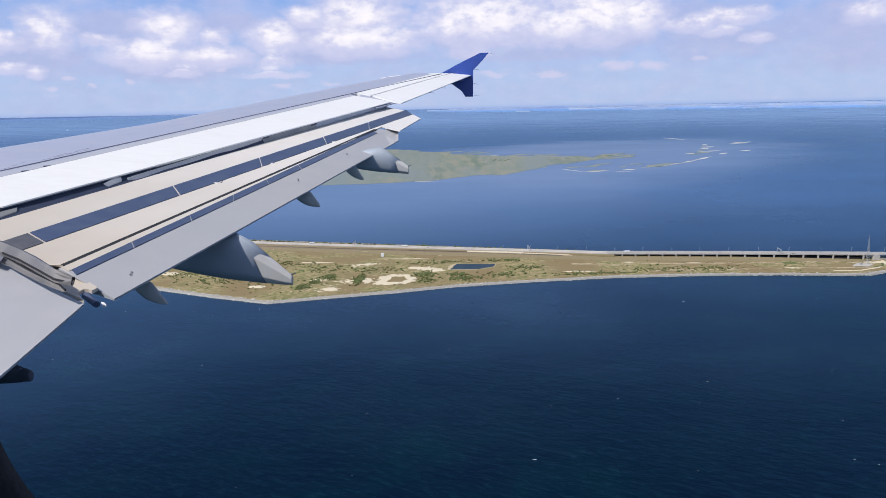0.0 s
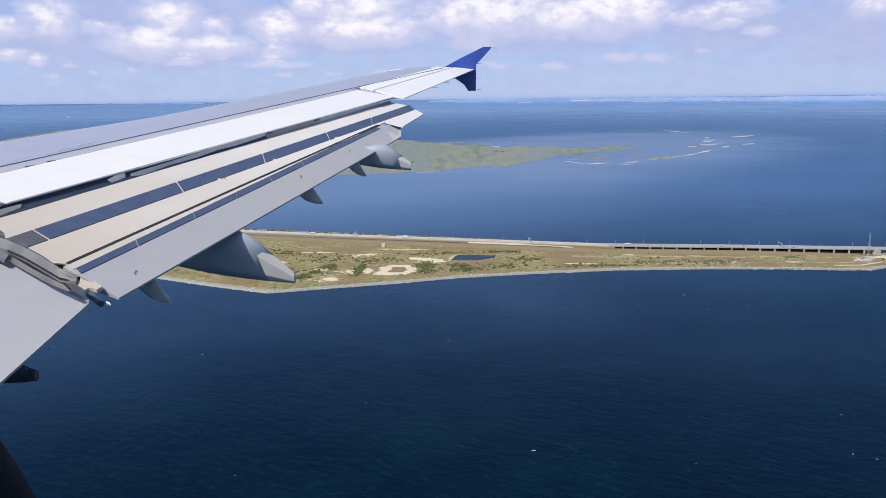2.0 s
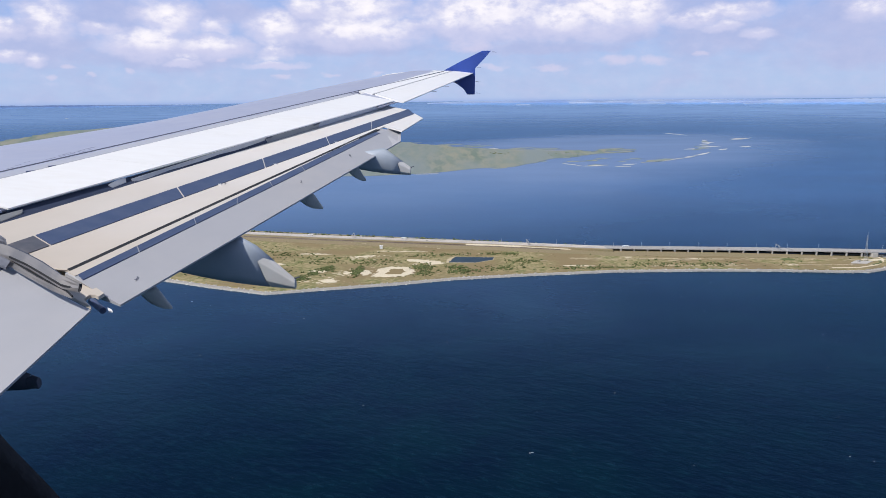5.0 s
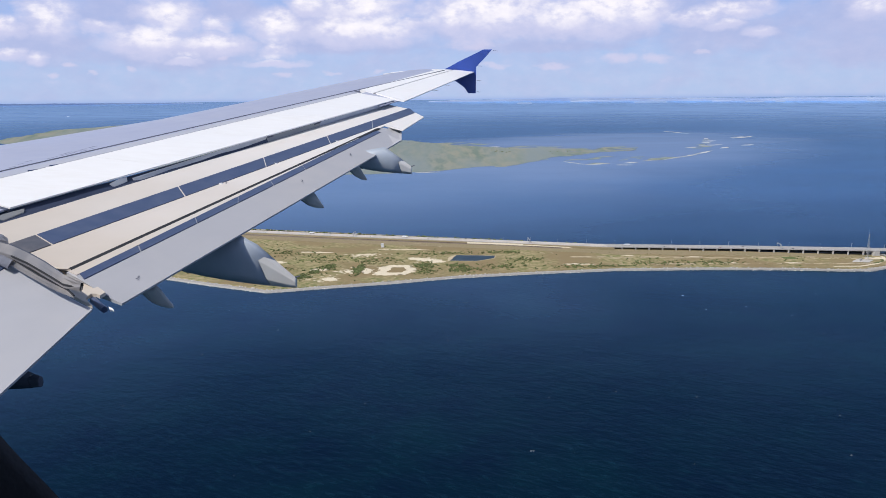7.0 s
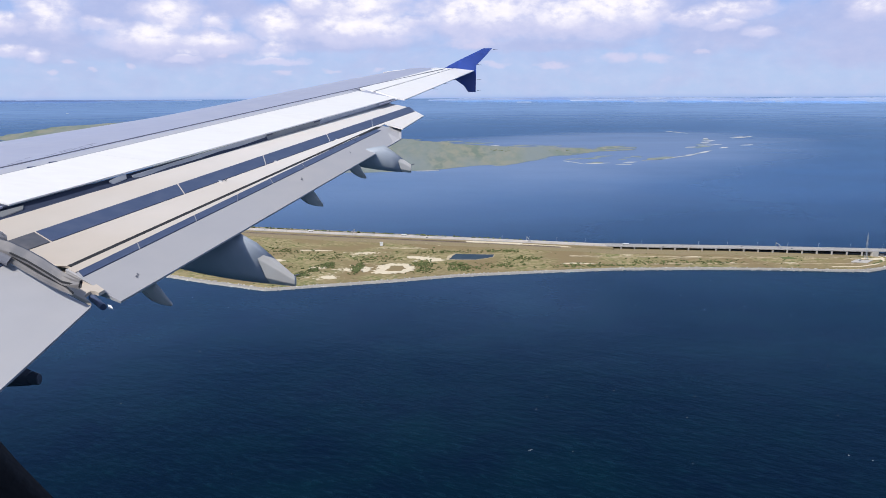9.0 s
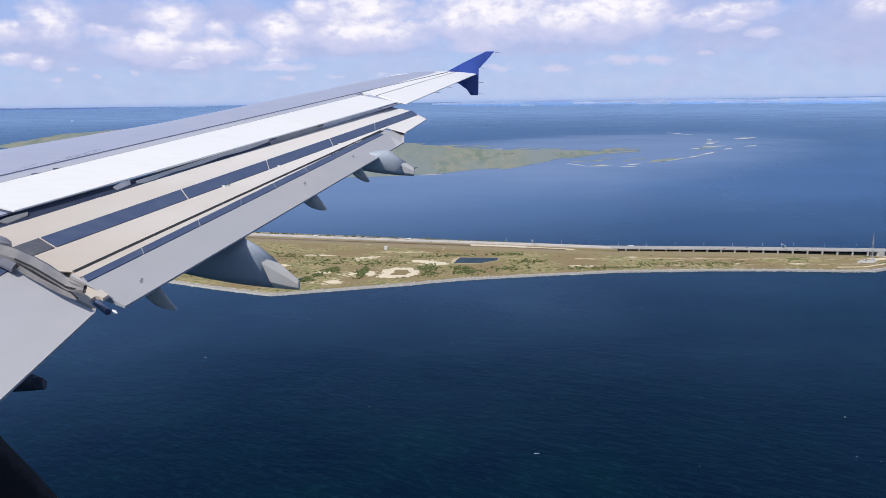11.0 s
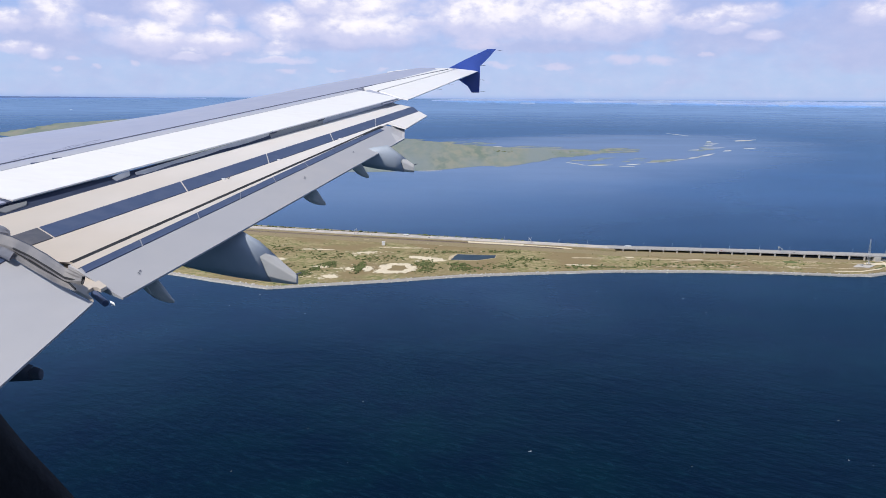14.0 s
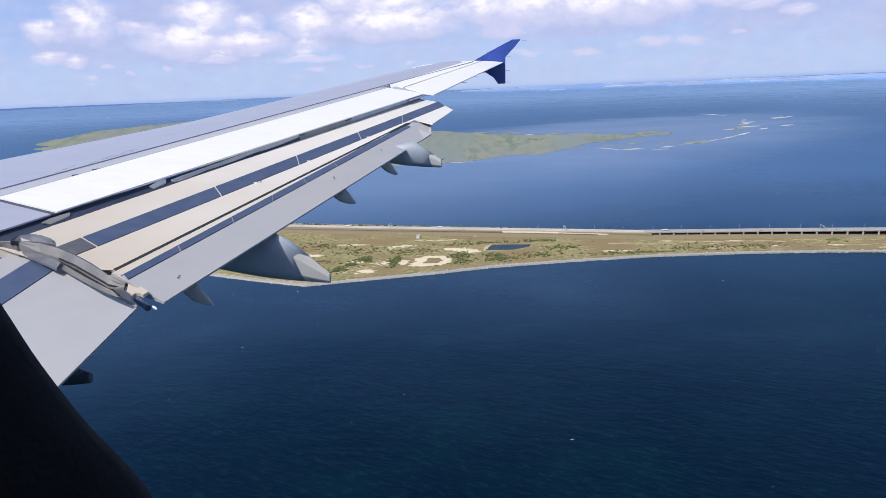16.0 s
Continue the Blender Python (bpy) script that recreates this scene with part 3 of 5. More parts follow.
panel("shroud", [("spoiler_back", 9.72, 11.66, -0.02), ("fore_front", 9.72, 11.66, 0.03)], SHROUD_BLUE, airliner, thick=0.03, dz=-0.006, n=4, label="pale blue-grey shroud strip")
gap_piece("shroud_rib", [(6.66, 0.55), (7.0, 0.46), (7.0, 1.1), (6.74, 1.08), (6.66, 0.8)], SHROUD, 0.010)
gap_piece("shroud_rib", [(7.0, 0.46), (7.8, 0.26), (7.8, 1.1), (7.0, 1.1)], SHROUD, 0.010)
gap_piece("shroud_rib", [(7.8, 0.26), (8.60, 0.06), (8.60, 1.1), (7.8, 1.1)], SHROUD, 0.010)
gap_piece("flap_bracket", [(6.42, 0.36), (6.55, 0.06), (6.62, 0.10), (6.60, 0.60), (6.44, 0.86)], SHROUD, 0.003)
gap_piece("flap_bracket", [(5.38, 0.42), (5.46, 0.30), (5.63, 0.34), (5.60, 0.66), (5.42, 0.84)], SEAL_GREY, 0.003)
gap_piece("shroud_joint", [(8.58, 0.05), (8.66, 0.05), (8.90, 1.25), (8.72, 1.2)], MARK, 0.016, 0.004)
gap_piece("shroud_joint", [(9.58, 0.1), (9.72, 0.0), (9.72, 1.0), (9.60, 0.8)], MARK, 0.002, 0.004)
gap_piece("shroud_joint", [(9.48, 0.55), (9.60, 0.35), (9.60, 0.95)], SHROUD, 0.003, 0.004)

# outboard fore flap with its blue-grey band
fore = panel("fore_flap", [("fore_front", 4.95, 11.75, 0.0), ("band_front", 4.80, 11.56, 0.0), ("band_back", 4.70, 11.42, 0.0), ("fore_back", 4.62, 11.1, 0.0)], FLAP_PAINT, airliner, thick=0.07, n=16, label="pale weathered fore flap")
tip = bmesh.new()
a, b, c, d = on("band_back", 10.3), on("band_back", 11.42), Vector((-0.305, 11.0, EYE - 0.195)), Vector((-0.545, 9.86, EYE - 0.33))
loft(tip, [[q - Vector((0, 0, 0.014)) for q in (a, b, c, d)], [a, b, c, d]])
part("fore_flap_tip", tip, FLAP_PAINT, airliner)
# band panels: the joints run slantwise, front and back
joint_front, joint_back = [4.86, 5.216, 6.636, 7.898, 9.182, 10.367, 11.60], [4.78, 5.123, 6.453, 7.638, 8.915, 10.002, 11.40]
for f0, f1, b0, b1 in zip(joint_front, joint_front[1:], joint_back, joint_back[1:]):
    panel("band_panel", [("band_front", f0 + 0.009, f1 - 0.009, 0.0), ("band_back", b0 + 0.009, b1 - 0.009, 0.0)], STRIPE if f0 > 5 else BAND_SOOT, fore, thick=0.012, dz=0.006, n=3)
# black strip added in the slot to stand for the dark open gap
panel("slot_seal", [("fore_back", 4.63, 10.0, -0.022), ("aft_front", 4.61, 10.0, 0.014)], SLOT, airliner, thick=0.012, tail=0.006, dz=0.003, n=14)

# outboard aft flap
aft = panel("aft_flap", [("aft_front", 4.57, 10.08, 0.0), ("aft_band_front", 4.51, 10.12, 0.0), ("aft_band_back", 4.465, 10.10, 0.0), ("aft_back", 4.30, 9.42, 0.0)], AFT_PAINT, airliner, thick=0.06, n=16, label="grey aft flap with stencilled marks")
panel("aft_flap_nose", [("aft_front", 4.575, 9.3, 0.014), ("aft_band_front", 4.515, 9.3, -0.004)], FLAP_PAINT, aft, thick=0.012, dz=0.005, n=8, label="pale cream flap nose strip")
joint_front, joint_back = [4.53, 5.10, 5.79, 6.44, 7.03, 7.71, 8.39, 9.08, 9.85], [4.48, 5.02, 5.69, 6.29, 6.915, 7.59, 8.28, 9.02, 9.82]
for f0, f1, b0, b1 in zip(joint_front, joint_front[1:], joint_back, joint_back[1:]):
    panel("band_panel", [("aft_band_front", f0 + 0.007, f1 - 0.007, 0.0), ("aft_band_back", b0 + 0.007, b1 - 0.007, 0.0)], STRIPE, aft, thick=0.012, dz=0.006, n=3)
bm = bmesh.new()
a, b, c, d, e = on("aft_band_back", 9.9), Vector((-0.69, 10.42, EYE - 0.285)), Vector((-0.58, 10.18, EYE - 0.345)), Vector((-0.545, 9.5, EYE - 0.435)), on("aft_back", 9.30)
loft(bm, [[q - Vector((0, 0, 0.014)) for q in (a, b, c, d, e)], [a, b, c, d, e]])
part("aft_flap_tip", bm, AFT_PAINT, airliner)


def stencil(text, at, size, spin, mat=MARK):
    """A stencilled figure lying on the flap."""
    cu = bpy.data.curves.new("stencil", "FONT")
    cu.body, cu.size, cu.extrude, cu.align_x = text, size, 0.0006, "CENTER"
    tmp = bpy.data.objects.new("stencil", cu)
    me = bpy.data.meshes.new_from_object(tmp)
    bpy.data.objects.remove(tmp)
    me.materials.clear()
    me.materials.append(mat)
    ob = new("stencil_mark", me)
    ob.matrix_world = Matrix.Translation(at) @ Matrix.Rotation(radians(spin), 4, "Z") @ Matrix.Rotation(RISE, 4, "X") @ Matrix.Rotation(radians(12), 4, "Y") @ Matrix.Diagonal((1.0, 2.4, 1.0, 1.0))
    ob.parent = airliner
    return ob


for px, y, s in ((-1.93, 4.62, 0.034), (-1.36, 7.19, 0.042), (-1.05, 8.46, 0.046)):
    share = (px - on("aft_band_back", y).x) / (on("aft_back", y).x - on("aft_band_back", y).x)
    z = EYE - 1.511 - 0.08 * share + RISE * y
    stencil("2", (px, y, z), s, 8)
stencil("2", (-2.0, 6.92, EYE - 1.495 + RISE * 6.92), 0.042, 8)
mark_rng = random.Random(21)
for k in range(15):
    y = 7.25 + 0.042 * k if k < 11 else 6.72 + 0.13 * (k - 11)
    x = EDGE["groove"][0] + EDGE["groove"][1] * y - mark_rng.uniform(0.06, 0.16)
    w, z = mark_rng.uniform(0.05, 0.13), EYE - 1.2985 + RISE * y
    ring = [(x - 0.006, y), (x + 0.006, y + 0.01), (x + 0.006 + 0.3 * w, y + w), (x - 0.006 + 0.3 * w, y + w)]
    bm = bmesh.new()
    loft(bm, [[Vector((a, b, z - 0.008 + RISE * (b - y))) for a, b in ring], [Vector((a, b, z + 0.001 + RISE * (b - y))) for a, b in ring]])
    part("stencil_mark", bm, FAINT, airliner)

# ailerons and the fixed panel beside them
panel("fixed_panel", [("spoiler_front", 11.90, 12.62, 0.0), ("spoiler_back", 11.2, 12.0, 0.03)], GREY_PAINT, airliner, thick=0.06, dz=-0.01, n=4)
panel("aileron", [("aileron_front", 12.62, 16.4, 0.005), ("aileron_mid", 12.30, 16.4, -0.02)], WHITE_PAINT, airliner, thick=0.06, dz=0.004, n=6, label="white aileron panel")
panel("aileron_hinge_gap", [("aileron_mid", 12.30, 15.9, -0.03), ("aileron_mid", 12.30, 15.9, 0.02)], SEAL_GREY, airliner, thick=0.02, dz=-0.004, n=6)
panel("aileron", [("aileron_mid", 12.30, 16.4, 0.01), ("aileron_back", 11.62, 16.52, 0.0)], WHITE_PAINT, airliner, thick=0.05, dz=0.002, n=6, label="white aileron panel")


# wing tip fence: an arrow-shaped plate above and below the tip
def fence():
    k = SPAN / 15.5
    top = [(0.0, 0.62), (0.30, 0.775), (0.76, 0.99), (0.93, 0.99), (0.80, 0.84), (0.62, 0.66)]
    low = [(0.61, 0.15), (0.46, 0.15), (0.38, 0.27), (0.18, 0.41), (0.05, 0.55)]
    prof = [(x * k, EYE + z * k) for x, z in top + low]
    bm = bmesh.new()
    rings = []
    for y, s in ((SPAN - 0.01, 0.985), (SPAN + 0.01, 1.0), (SPAN + 0.03, 1.0), (SPAN + 0.045, 0.985)):
        cx, cz = sum(p[0] for p in prof) / len(prof), sum(p[1] for p in prof) / len(prof)
        rings.append([Vector((cx + (x - cx) * s, y, cz + (z - cz) * s)) for x, z in prof])
    loft(bm, rings)
    return part("wingtip_fence", bm, FENCE, airliner, "bright blue wing tip fence")


tipfence = fence()
for x, z in ((0.95, 0.97), (0.64, 0.68), (0.63, 0.40), (0.63, 0.18)):
    bm = bmesh.new()
    bar(bm, (x * 1.06, SPAN + 0.02, EYE + z * 1.06), (x * 1.06 + 0.10, SPAN + 0.02, EYE + z * 1.06 - 0.01), 0.005, 0.002)
    part("static_wick", bm, MARK, tipfence)
for y in (13.2, 14.0, 14.7, 15.4):
    bm = bmesh.new()
    p = on("aileron_back", y)
    bar(bm, p - Vector((0.02, 0, 0.01)), p + Vector((0.09, 0.01, -0.02)), 0.005, 0.002)
    part("static_wick", bm, MARK, airliner)


# flap track fairings: canoe-shaped pods below the flaps, with a paler tail
def canoe(y, nose, crown, tail_top, tail_low, cut, width, mat=None, tail=None):
    """A faceted pod in the plane y: (x, z) of its nose, highest point and blunt tail; cut is where the pale tail begins."""
    mat = mat or FAIRING
    turns = [(0.0, 1.0), (0.7, 0.72), (1.0, 0.30), (0.9, -0.60), (0.35, -1.0), (-0.35, -1.0), (-0.9, -0.60), (-1.0, 0.30), (-0.7, 0.72)]

    def place(x, a):
        if x < crown[0]:
            top = nose[1] + (crown[1] - nose[1]) * (x - nose[0]) / (crown[0] - nose[0])
        else:
            top = crown[1] + (tail_top[1] - crown[1]) * (x - crown[0]) / (tail_top[0] - crown[0])
        s = min(1.0, max(0.0, (x - nose[0]) / (tail_low[0] - nose[0])))
        low = nose[1] - 0.02 + (tail_low[1] - nose[1] + 0.02) * s - 0.03 * math.sin(math.pi * s)
        w = width * (0.35 + 0.65 * min(1.0, s * 1.6)) * (1 - 0.6 * max(0.0, s - 0.5) / 0.5)
        return Vector((x, y + w * a[0], EYE + (top + low) / 2 + (top - low) / 2 * a[1]))

    def cut_at(a):
        back = (tail_top[0] - cut)
        return cut + back * (0.46 * max(0.0, a[1] - 0.3) ** 2 / 0.49 + 0.3 * max(0.0, 0.3 - a[1]) / 1.3)
    bm = bmesh.new()
    loft(bm, [[place(nose[0] + (cut_at(a) - nose[0]) * i / 8, a) for a in turns] for i in range(9)])
    pod = part("flap_track_fairing", bm, mat, airliner, "pale blue-grey flap track fairing" if mat == FAIRING else ("dark flap track fairing" if mat == GAP else "pale grey flap track fairing"), smooth=True)
    bm = bmesh.new()
    loft(bm, [[place(cut_at(a) + 0.004 + (tail_top[0] - cut_at(a) - 0.004) * i / 3, a) for a in turns] for i in range(4)])
    bmesh.ops.bevel(bm, geom=bm.edges[:], offset=0.004, segments=1, affect="EDGES")
    part("tail_cone", bm, tail or CONE, pod, "dark fairing tail" if tail else "pale grey fairing tail")
    return pod


big_pod = canoe(5.7, (-2.35, -1.10), (-1.53, -0.925), (-1.157, -1.272), (-1.190, -1.347), -1.438, 0.075)
outer_pod = canoe(8.8, (-1.35, -0.60), (-0.70, -0.47), (-0.398, -0.695), (-0.42, -0.785), -0.552, 0.075)
canoe(4.75, (-1.99, -1.09), (-1.86, -1.08), (-1.765, -1.222), (-1.790, -1.242), -1.94, 0.025, mat=CONE)
canoe(7.1, (-1.40, -0.80), (-1.24, -0.765), (-1.150, -0.912), (-1.178, -0.934), -1.34, 0.025, mat=CONE)
canoe(8.35, (-1.10, -0.63), (-0.965, -0.615), (-0.868, -0.785), (-0.896, -0.806), -1.04, 0.025, mat=CONE)
canoe(3.55, (-2.5, -1.22), (-2.1, -1.205), (-2.0, -1.25), (-2.02, -1.305), -2.06, 0.06, mat=GAP, tail=GAP)

# drain tips and small plates on the two large fairings
for pod, tail in ((big_pod, Vector((-1.172, 5.70, EYE - 1.31))), (outer_pod, Vector((-0.405, 8.80, EYE - 0.74)))):
    bm = bmesh.new()
    bar(bm, tail + Vector((-0.03, 0, 0.03)), tail + Vector((0.045, 0, 0.055)), 0.010, 0.004)
    part("drain_tip", bm, MARK, pod)

# pale fittings on the flap joints
for y in (6.92, 7.80, 9.06):
    p = on("band_back", y)
    bm = bmesh.new()
    loft(bm, [[p + Vector((x, d, h)) for x, d in ((-0.015, -0.004), (0.0, -0.014), (0.022, -0.018), (0.026, 0.0), (0.0, 0.004))] for h in (-0.006, 0.009)])
    part("joint_fitting", bm, WHITE_PAINT, airliner)

# inboard flap
EDGE["inner_front"] = (-3.20, 0.0, -1.46)
EDGE["inner_band_front"] = (-3.00, 0.0, -1.485)
EDGE["inner_band_back"] = (-2.76, 0.0, -1.50)
EDGE["inner_back"] = (-1.892, -0.021, -1.552)
inner = panel("inboard_flap", [("inner_front", 0.3, 4.95, 0.0), ("inner_band_front", 0.3, 4.88, 0.0), ("inner_band_back", 0.3, 4.70, 0.0), ("inner_back", 0.3, 4.10, 0.0)], AFT_PAINT, airliner, thick=0.08, n=8, label="grey inboard flap panel")
panel("band_panel", [("inner_band_front", 0.4, 4.84, 0.0), ("inner_band_back", 0.4, 4.65, 0.0)], STRIPE, inner, thick=0.012, dz=0.006, n=4)
panel("wing_root_panel", [("spoiler_front", 0.3, 2.5, 0.0), ("inner_front", 0.3, 4.9, 0.0)], GREY_PAINT, airliner, thick=0.1, dz=-0.03, n=4)


def beam(top, low, mat, name, label, deep=0.05, swell=0.018):
    """A bowed flap track beam between its upper and its lower edge, rounded on top, dark-lipped at the end."""
    rings = []
    for t, l in zip(top, low):
        t, l = Vector(t) + Vector((0, 0, EYE)), Vector(l) + Vector((0, 0, EYE))
        up = Vector((0, 0, 1))
        rings.append([t - up * 0.012, t, t.lerp(l, 0.25) + up * swell, t.lerp(l, 0.6) + up * swell * 0.9, l + up * 0.006, l - up * 0.006, l - up * deep, t - up * deep])
    bm = bmesh.new()
    loft(bm, rings)
    return part(name, bm, mat, airliner, label, smooth=False)


def lip(line, mat, wide, tall):
    """A thin dark line that follows an edge of a beam."""
    rings = []
    for p in line:
        p = Vector(p) + Vector((0, 0, EYE))
        rings.append([p + Vector((a * wide, a * wide, b * tall)) for a, b in ((-1, -1), (-1, 1), (1, 1), (1, -1))])
    bm = bmesh.new()
    loft(bm, rings)
    return part("track_seal", bm, mat, airliner)


TRACK_TOP = [(-3.501, 4.913, -0.805), (-3.278, 4.941, -0.801), (-3.129, 4.927, -0.803), (-2.967, 4.887, -0.808), (-2.781, 4.773, -0.821), (-2.595, 4.620, -0.840), (-2.391, 4.431, -0.862), (-2.184, 4.217, -0.888), (-1.993, 4.047, -0.908)]
TRACK_LOW = [(-3.542, 4.966, -0.838), (-3.293, 4.955, -0.840), (-3.122, 4.903, -0.846), (-2.927, 4.803, -0.858), (-2.715, 4.660, -0.875), (-2.540, 4.516, -0.892), (-2.331, 4.319, -0.915), (-2.150, 4.147, -0.936), (-2.017, 4.075, -0.944)]
BODY_TOP = [(-3.565, 4.999, -0.844), (-3.346, 5.040, -0.839), (-3.079, 4.929, -0.853), (-2.851, 4.768, -0.872), (-2.685, 4.621, -0.889)]
BODY_LOW = [(-3.527, 4.934, -0.872), (-3.333, 5.014, -0.863), (-3.012, 4.807, -0.887), (-2.792, 4.633, -0.908), (-2.675, 4.539, -0.919)]
INNER_TOP = [(-2.726, 4.692, -0.901), (-2.559, 4.530, -0.920), (-2.420, 4.398, -0.936), (-2.239, 4.241, -0.955), (-2.125, 4.143, -0.966), (-2.046, 4.051, -0.977)]
INNER_LOW = [(-2.725, 4.645, -0.917), (-2.579, 4.508, -0.933), (-2.445, 4.388, -0.947), (-2.271, 4.233, -0.966), (-2.161, 4.145, -0.976), (-2.095, 4.097, -0.982)]
HOOD_TOP = [(-3.159, 4.867, -0.790), (-3.161, 4.980, -0.777), (-3.115, 5.026, -0.771), (-3.014, 4.991, -0.775), (-2.887, 4.890, -0.787), (-2.795, 4.784, -0.800)]
HOOD_LOW = [(-3.170, 4.894, -0.807), (-3.116, 4.926, -0.803), (-3.041, 4.918, -0.804), (-2.951, 4.885, -0.808), (-2.879, 4.854, -0.812), (-2.835, 4.838, -0.814)]
beam(BODY_TOP, BODY_LOW, SHROUD_DARK, "track_body", "dark blue-grey track housing", deep=0.008, swell=0.006)
beam(TRACK_TOP, TRACK_LOW, BEAM, "flap_track_beam", "bare metal flap track beam", deep=0.016)
beam(INNER_TOP, INNER_LOW, BEAM, "flap_track_beam", "bare metal flap track beam", deep=0.008, swell=0.004)
beam(HOOD_TOP, HOOD_LOW, SHROUD_DARK, "track_hood", "dark rounded hood over the track", deep=0.02, swell=0.02)
lip([Vector(p) + Vector((0, 0, 0.004)) for p in TRACK_LOW[4:]], SLOT, 0.003, 0.005)
lip([Vector(p) + Vector((0, 0, 0.003)) for p in INNER_TOP], SLOT, 0.003, 0.004)
lip([TRACK_TOP[-1], Vector(TRACK_TOP[-1]).lerp(Vector(TRACK_LOW[-1]), 0.5) + Vector((0.006, -0.006, 0.010)), TRACK_LOW[-1]], SLOT, 0.005, 0.007)
lip(TRACK_TOP[3:8], GAP, 0.003, 0.004)
# cream end plate with a round notch, the dark seal in the notch and its white tip
bm = bmesh.new()
outline = [(-3.201, 5.185, -0.945), (-2.904, 5.098, -0.955), (-2.672, 4.960, -0.971), (-2.480, 4.864, -0.983), (-2.358, 4.724, -1.000), (-2.007, 4.344, -1.045), (-2.017, 4.290, -1.051), (-2.017, 4.290, -1.051), (-2.050, 4.319, -1.048), (-2.079, 4.321, -1.047), (-2.085, 4.286, -1.052), (-2.076, 4.241, -1.057), (-2.049, 4.187, -1.063), (-1.995, 4.141, -1.069), (-2.160, 4.282, -1.052), (-2.385, 4.484, -1.028), (-2.749, 4.798, -0.991)]
loft(bm, [[Vector(c) + Vector((0, 0, h + EYE)) for c in outline] for h in (-0.004, 0.016)])
part("flap_end_plate", bm, FLAP_PAINT, airliner, "cream flap end plate with a round notch")
bm = bmesh.new()
bar(bm, (-2.070, 4.318, EYE - 1.070), (-1.945, 4.176, EYE - 1.088), 0.021, 0.019, 12)
part("flap_end_seal", bm, STRIPE, airliner)
bm = bmesh.new()
loft(bm, [[Vector((x, y, EYE + z + h)) for x, y, z in [(-1.931, 4.203, -1.082), (-1.903, 4.184, -1.084), (-1.879, 4.149, -1.088), (-1.903, 4.150, -1.088)]] for h in (-0.005, 0.003)])
part("drain_tip", bm, WHITE_PAINT, airliner)

# fuselage shell round the cabin, with one window
CY, CZ, RAD = -1.75, EYE - 0.42, 1.98
bm = bmesh.new()
ring_n = 64
for inner_shell in (0, 1):
    rr = RAD - 0.09 * inner_shell
    xs = [-11.0, -6.0, -2.0, -0.36, 0.36, 2.0, 6.0, 11.0]
    vs = [[bm.verts.new((x, CY + rr * math.cos(2 * math.pi * j / ring_n), CZ + rr * math.sin(2 * math.pi * j / ring_n))) for j in range(ring_n)] for x in xs]
    for i in range(len(xs) - 1):
        for j in range(ring_n):
            ang = 2 * math.pi * (j + 0.5) / ring_n
            if xs[i] == -0.36 and -0.03 < ang < 0.50:
                continue
            bm.faces.new((vs[i][j], vs[i + 1][j], vs[i + 1][(j + 1) % ring_n], vs[i][(j + 1) % ring_n]))
    if not inner_shell:
        bm.faces.new(vs[0])
        bm.faces.new(vs[-1][::-1])
part("fuselage", bm, HULL, airliner, "white fuselage shell")


def window_surround():
    """Dark moulded cabin panel with a rounded window opening that flares inward."""
    knots = [Vector(p) for p in ((-0.268, 0.215), (-0.228, 0.13), (-0.192, 0.06), (-0.175, 0.026), (-0.1625, 0), (-0.1455, -0.0285), (-0.1315, -0.047), (-0.1215, -0.062), (-0.1135, -0.08), (-0.108, -0.104), (-0.1035, -0.125), (-0.096, -0.141), (-0.08, -0.165), (-0.05, -0.205), (0.0, -0.262), (0.22, -0.262), (0.29, -0.20), (0.29, 0.30), (0.22, 0.37), (-0.25, 0.37), (-0.33, 0.32))]
    ring = []
    for i in range(len(knots)):
        a, b, c, d = (knots[(i + k) % len(knots)] for k in (-1, 0, 1, 2))
        for u in (0, 0.2, 0.4, 0.6, 0.8):
            ring.append(0.5 * (2 * b + (c - a) * u + (2 * a - 5 * b + 4 * c - d) * u * u + (3 * b - a - 3 * c + d) * u ** 3))

    def loop(y, d):
        out = []
        for i, p in enumerate(ring):
            t = (ring[(i + 1) % len(ring)] - ring[i - 1]).normalized()
            q = p + Vector((t.y, -t.x)) * d
            out.append(Vector((q.x, y, EYE + q.y)))
        return out
    bm = bmesh.new()
    flare = ((0.085, 0.16), (0.095, 0.075), (0.110, 0.058), (0.150, 0.028), (0.185, 0.006), (0.197, 0.001), (0.203, 0.001), (0.214, 0.010), (0.222, 0.08), (0.222, 0.16))
    loft(bm, [loop(y, d) for y, d in flare], cap=False)
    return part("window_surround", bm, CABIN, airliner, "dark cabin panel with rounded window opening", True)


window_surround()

# ---- sea ----
FLAT, RIM = 2500.0, 4850.0


def far_place(x, y, z=0.0):
    """Beyond two and a half kilometres the sea and the low coasts are a backdrop, drawn together towards the horizon."""
    r = math.hypot(x, y)
    if r <= FLAT:
        return Vector((x, y, z))
    k, fall = EYE / (RIM - FLAT) ** 2, EYE / r
    b = fall - 2 * k * FLAT
    s = (math.sqrt(b * b - 4 * k * (k * FLAT * FLAT - EYE)) - b) / (2 * k) / r
    return Vector((x * s, y * s, EYE + (z - EYE) * s))


verts, plan_xy, faces = [(0, 0, 0)], [(0, 0, 0)], []
rad = [30.0]
while rad[-1] < 150000:
    rad.append(rad[-1] * (1.14 if rad[-1] < 2600 else 1.06))
SPOKES = 160
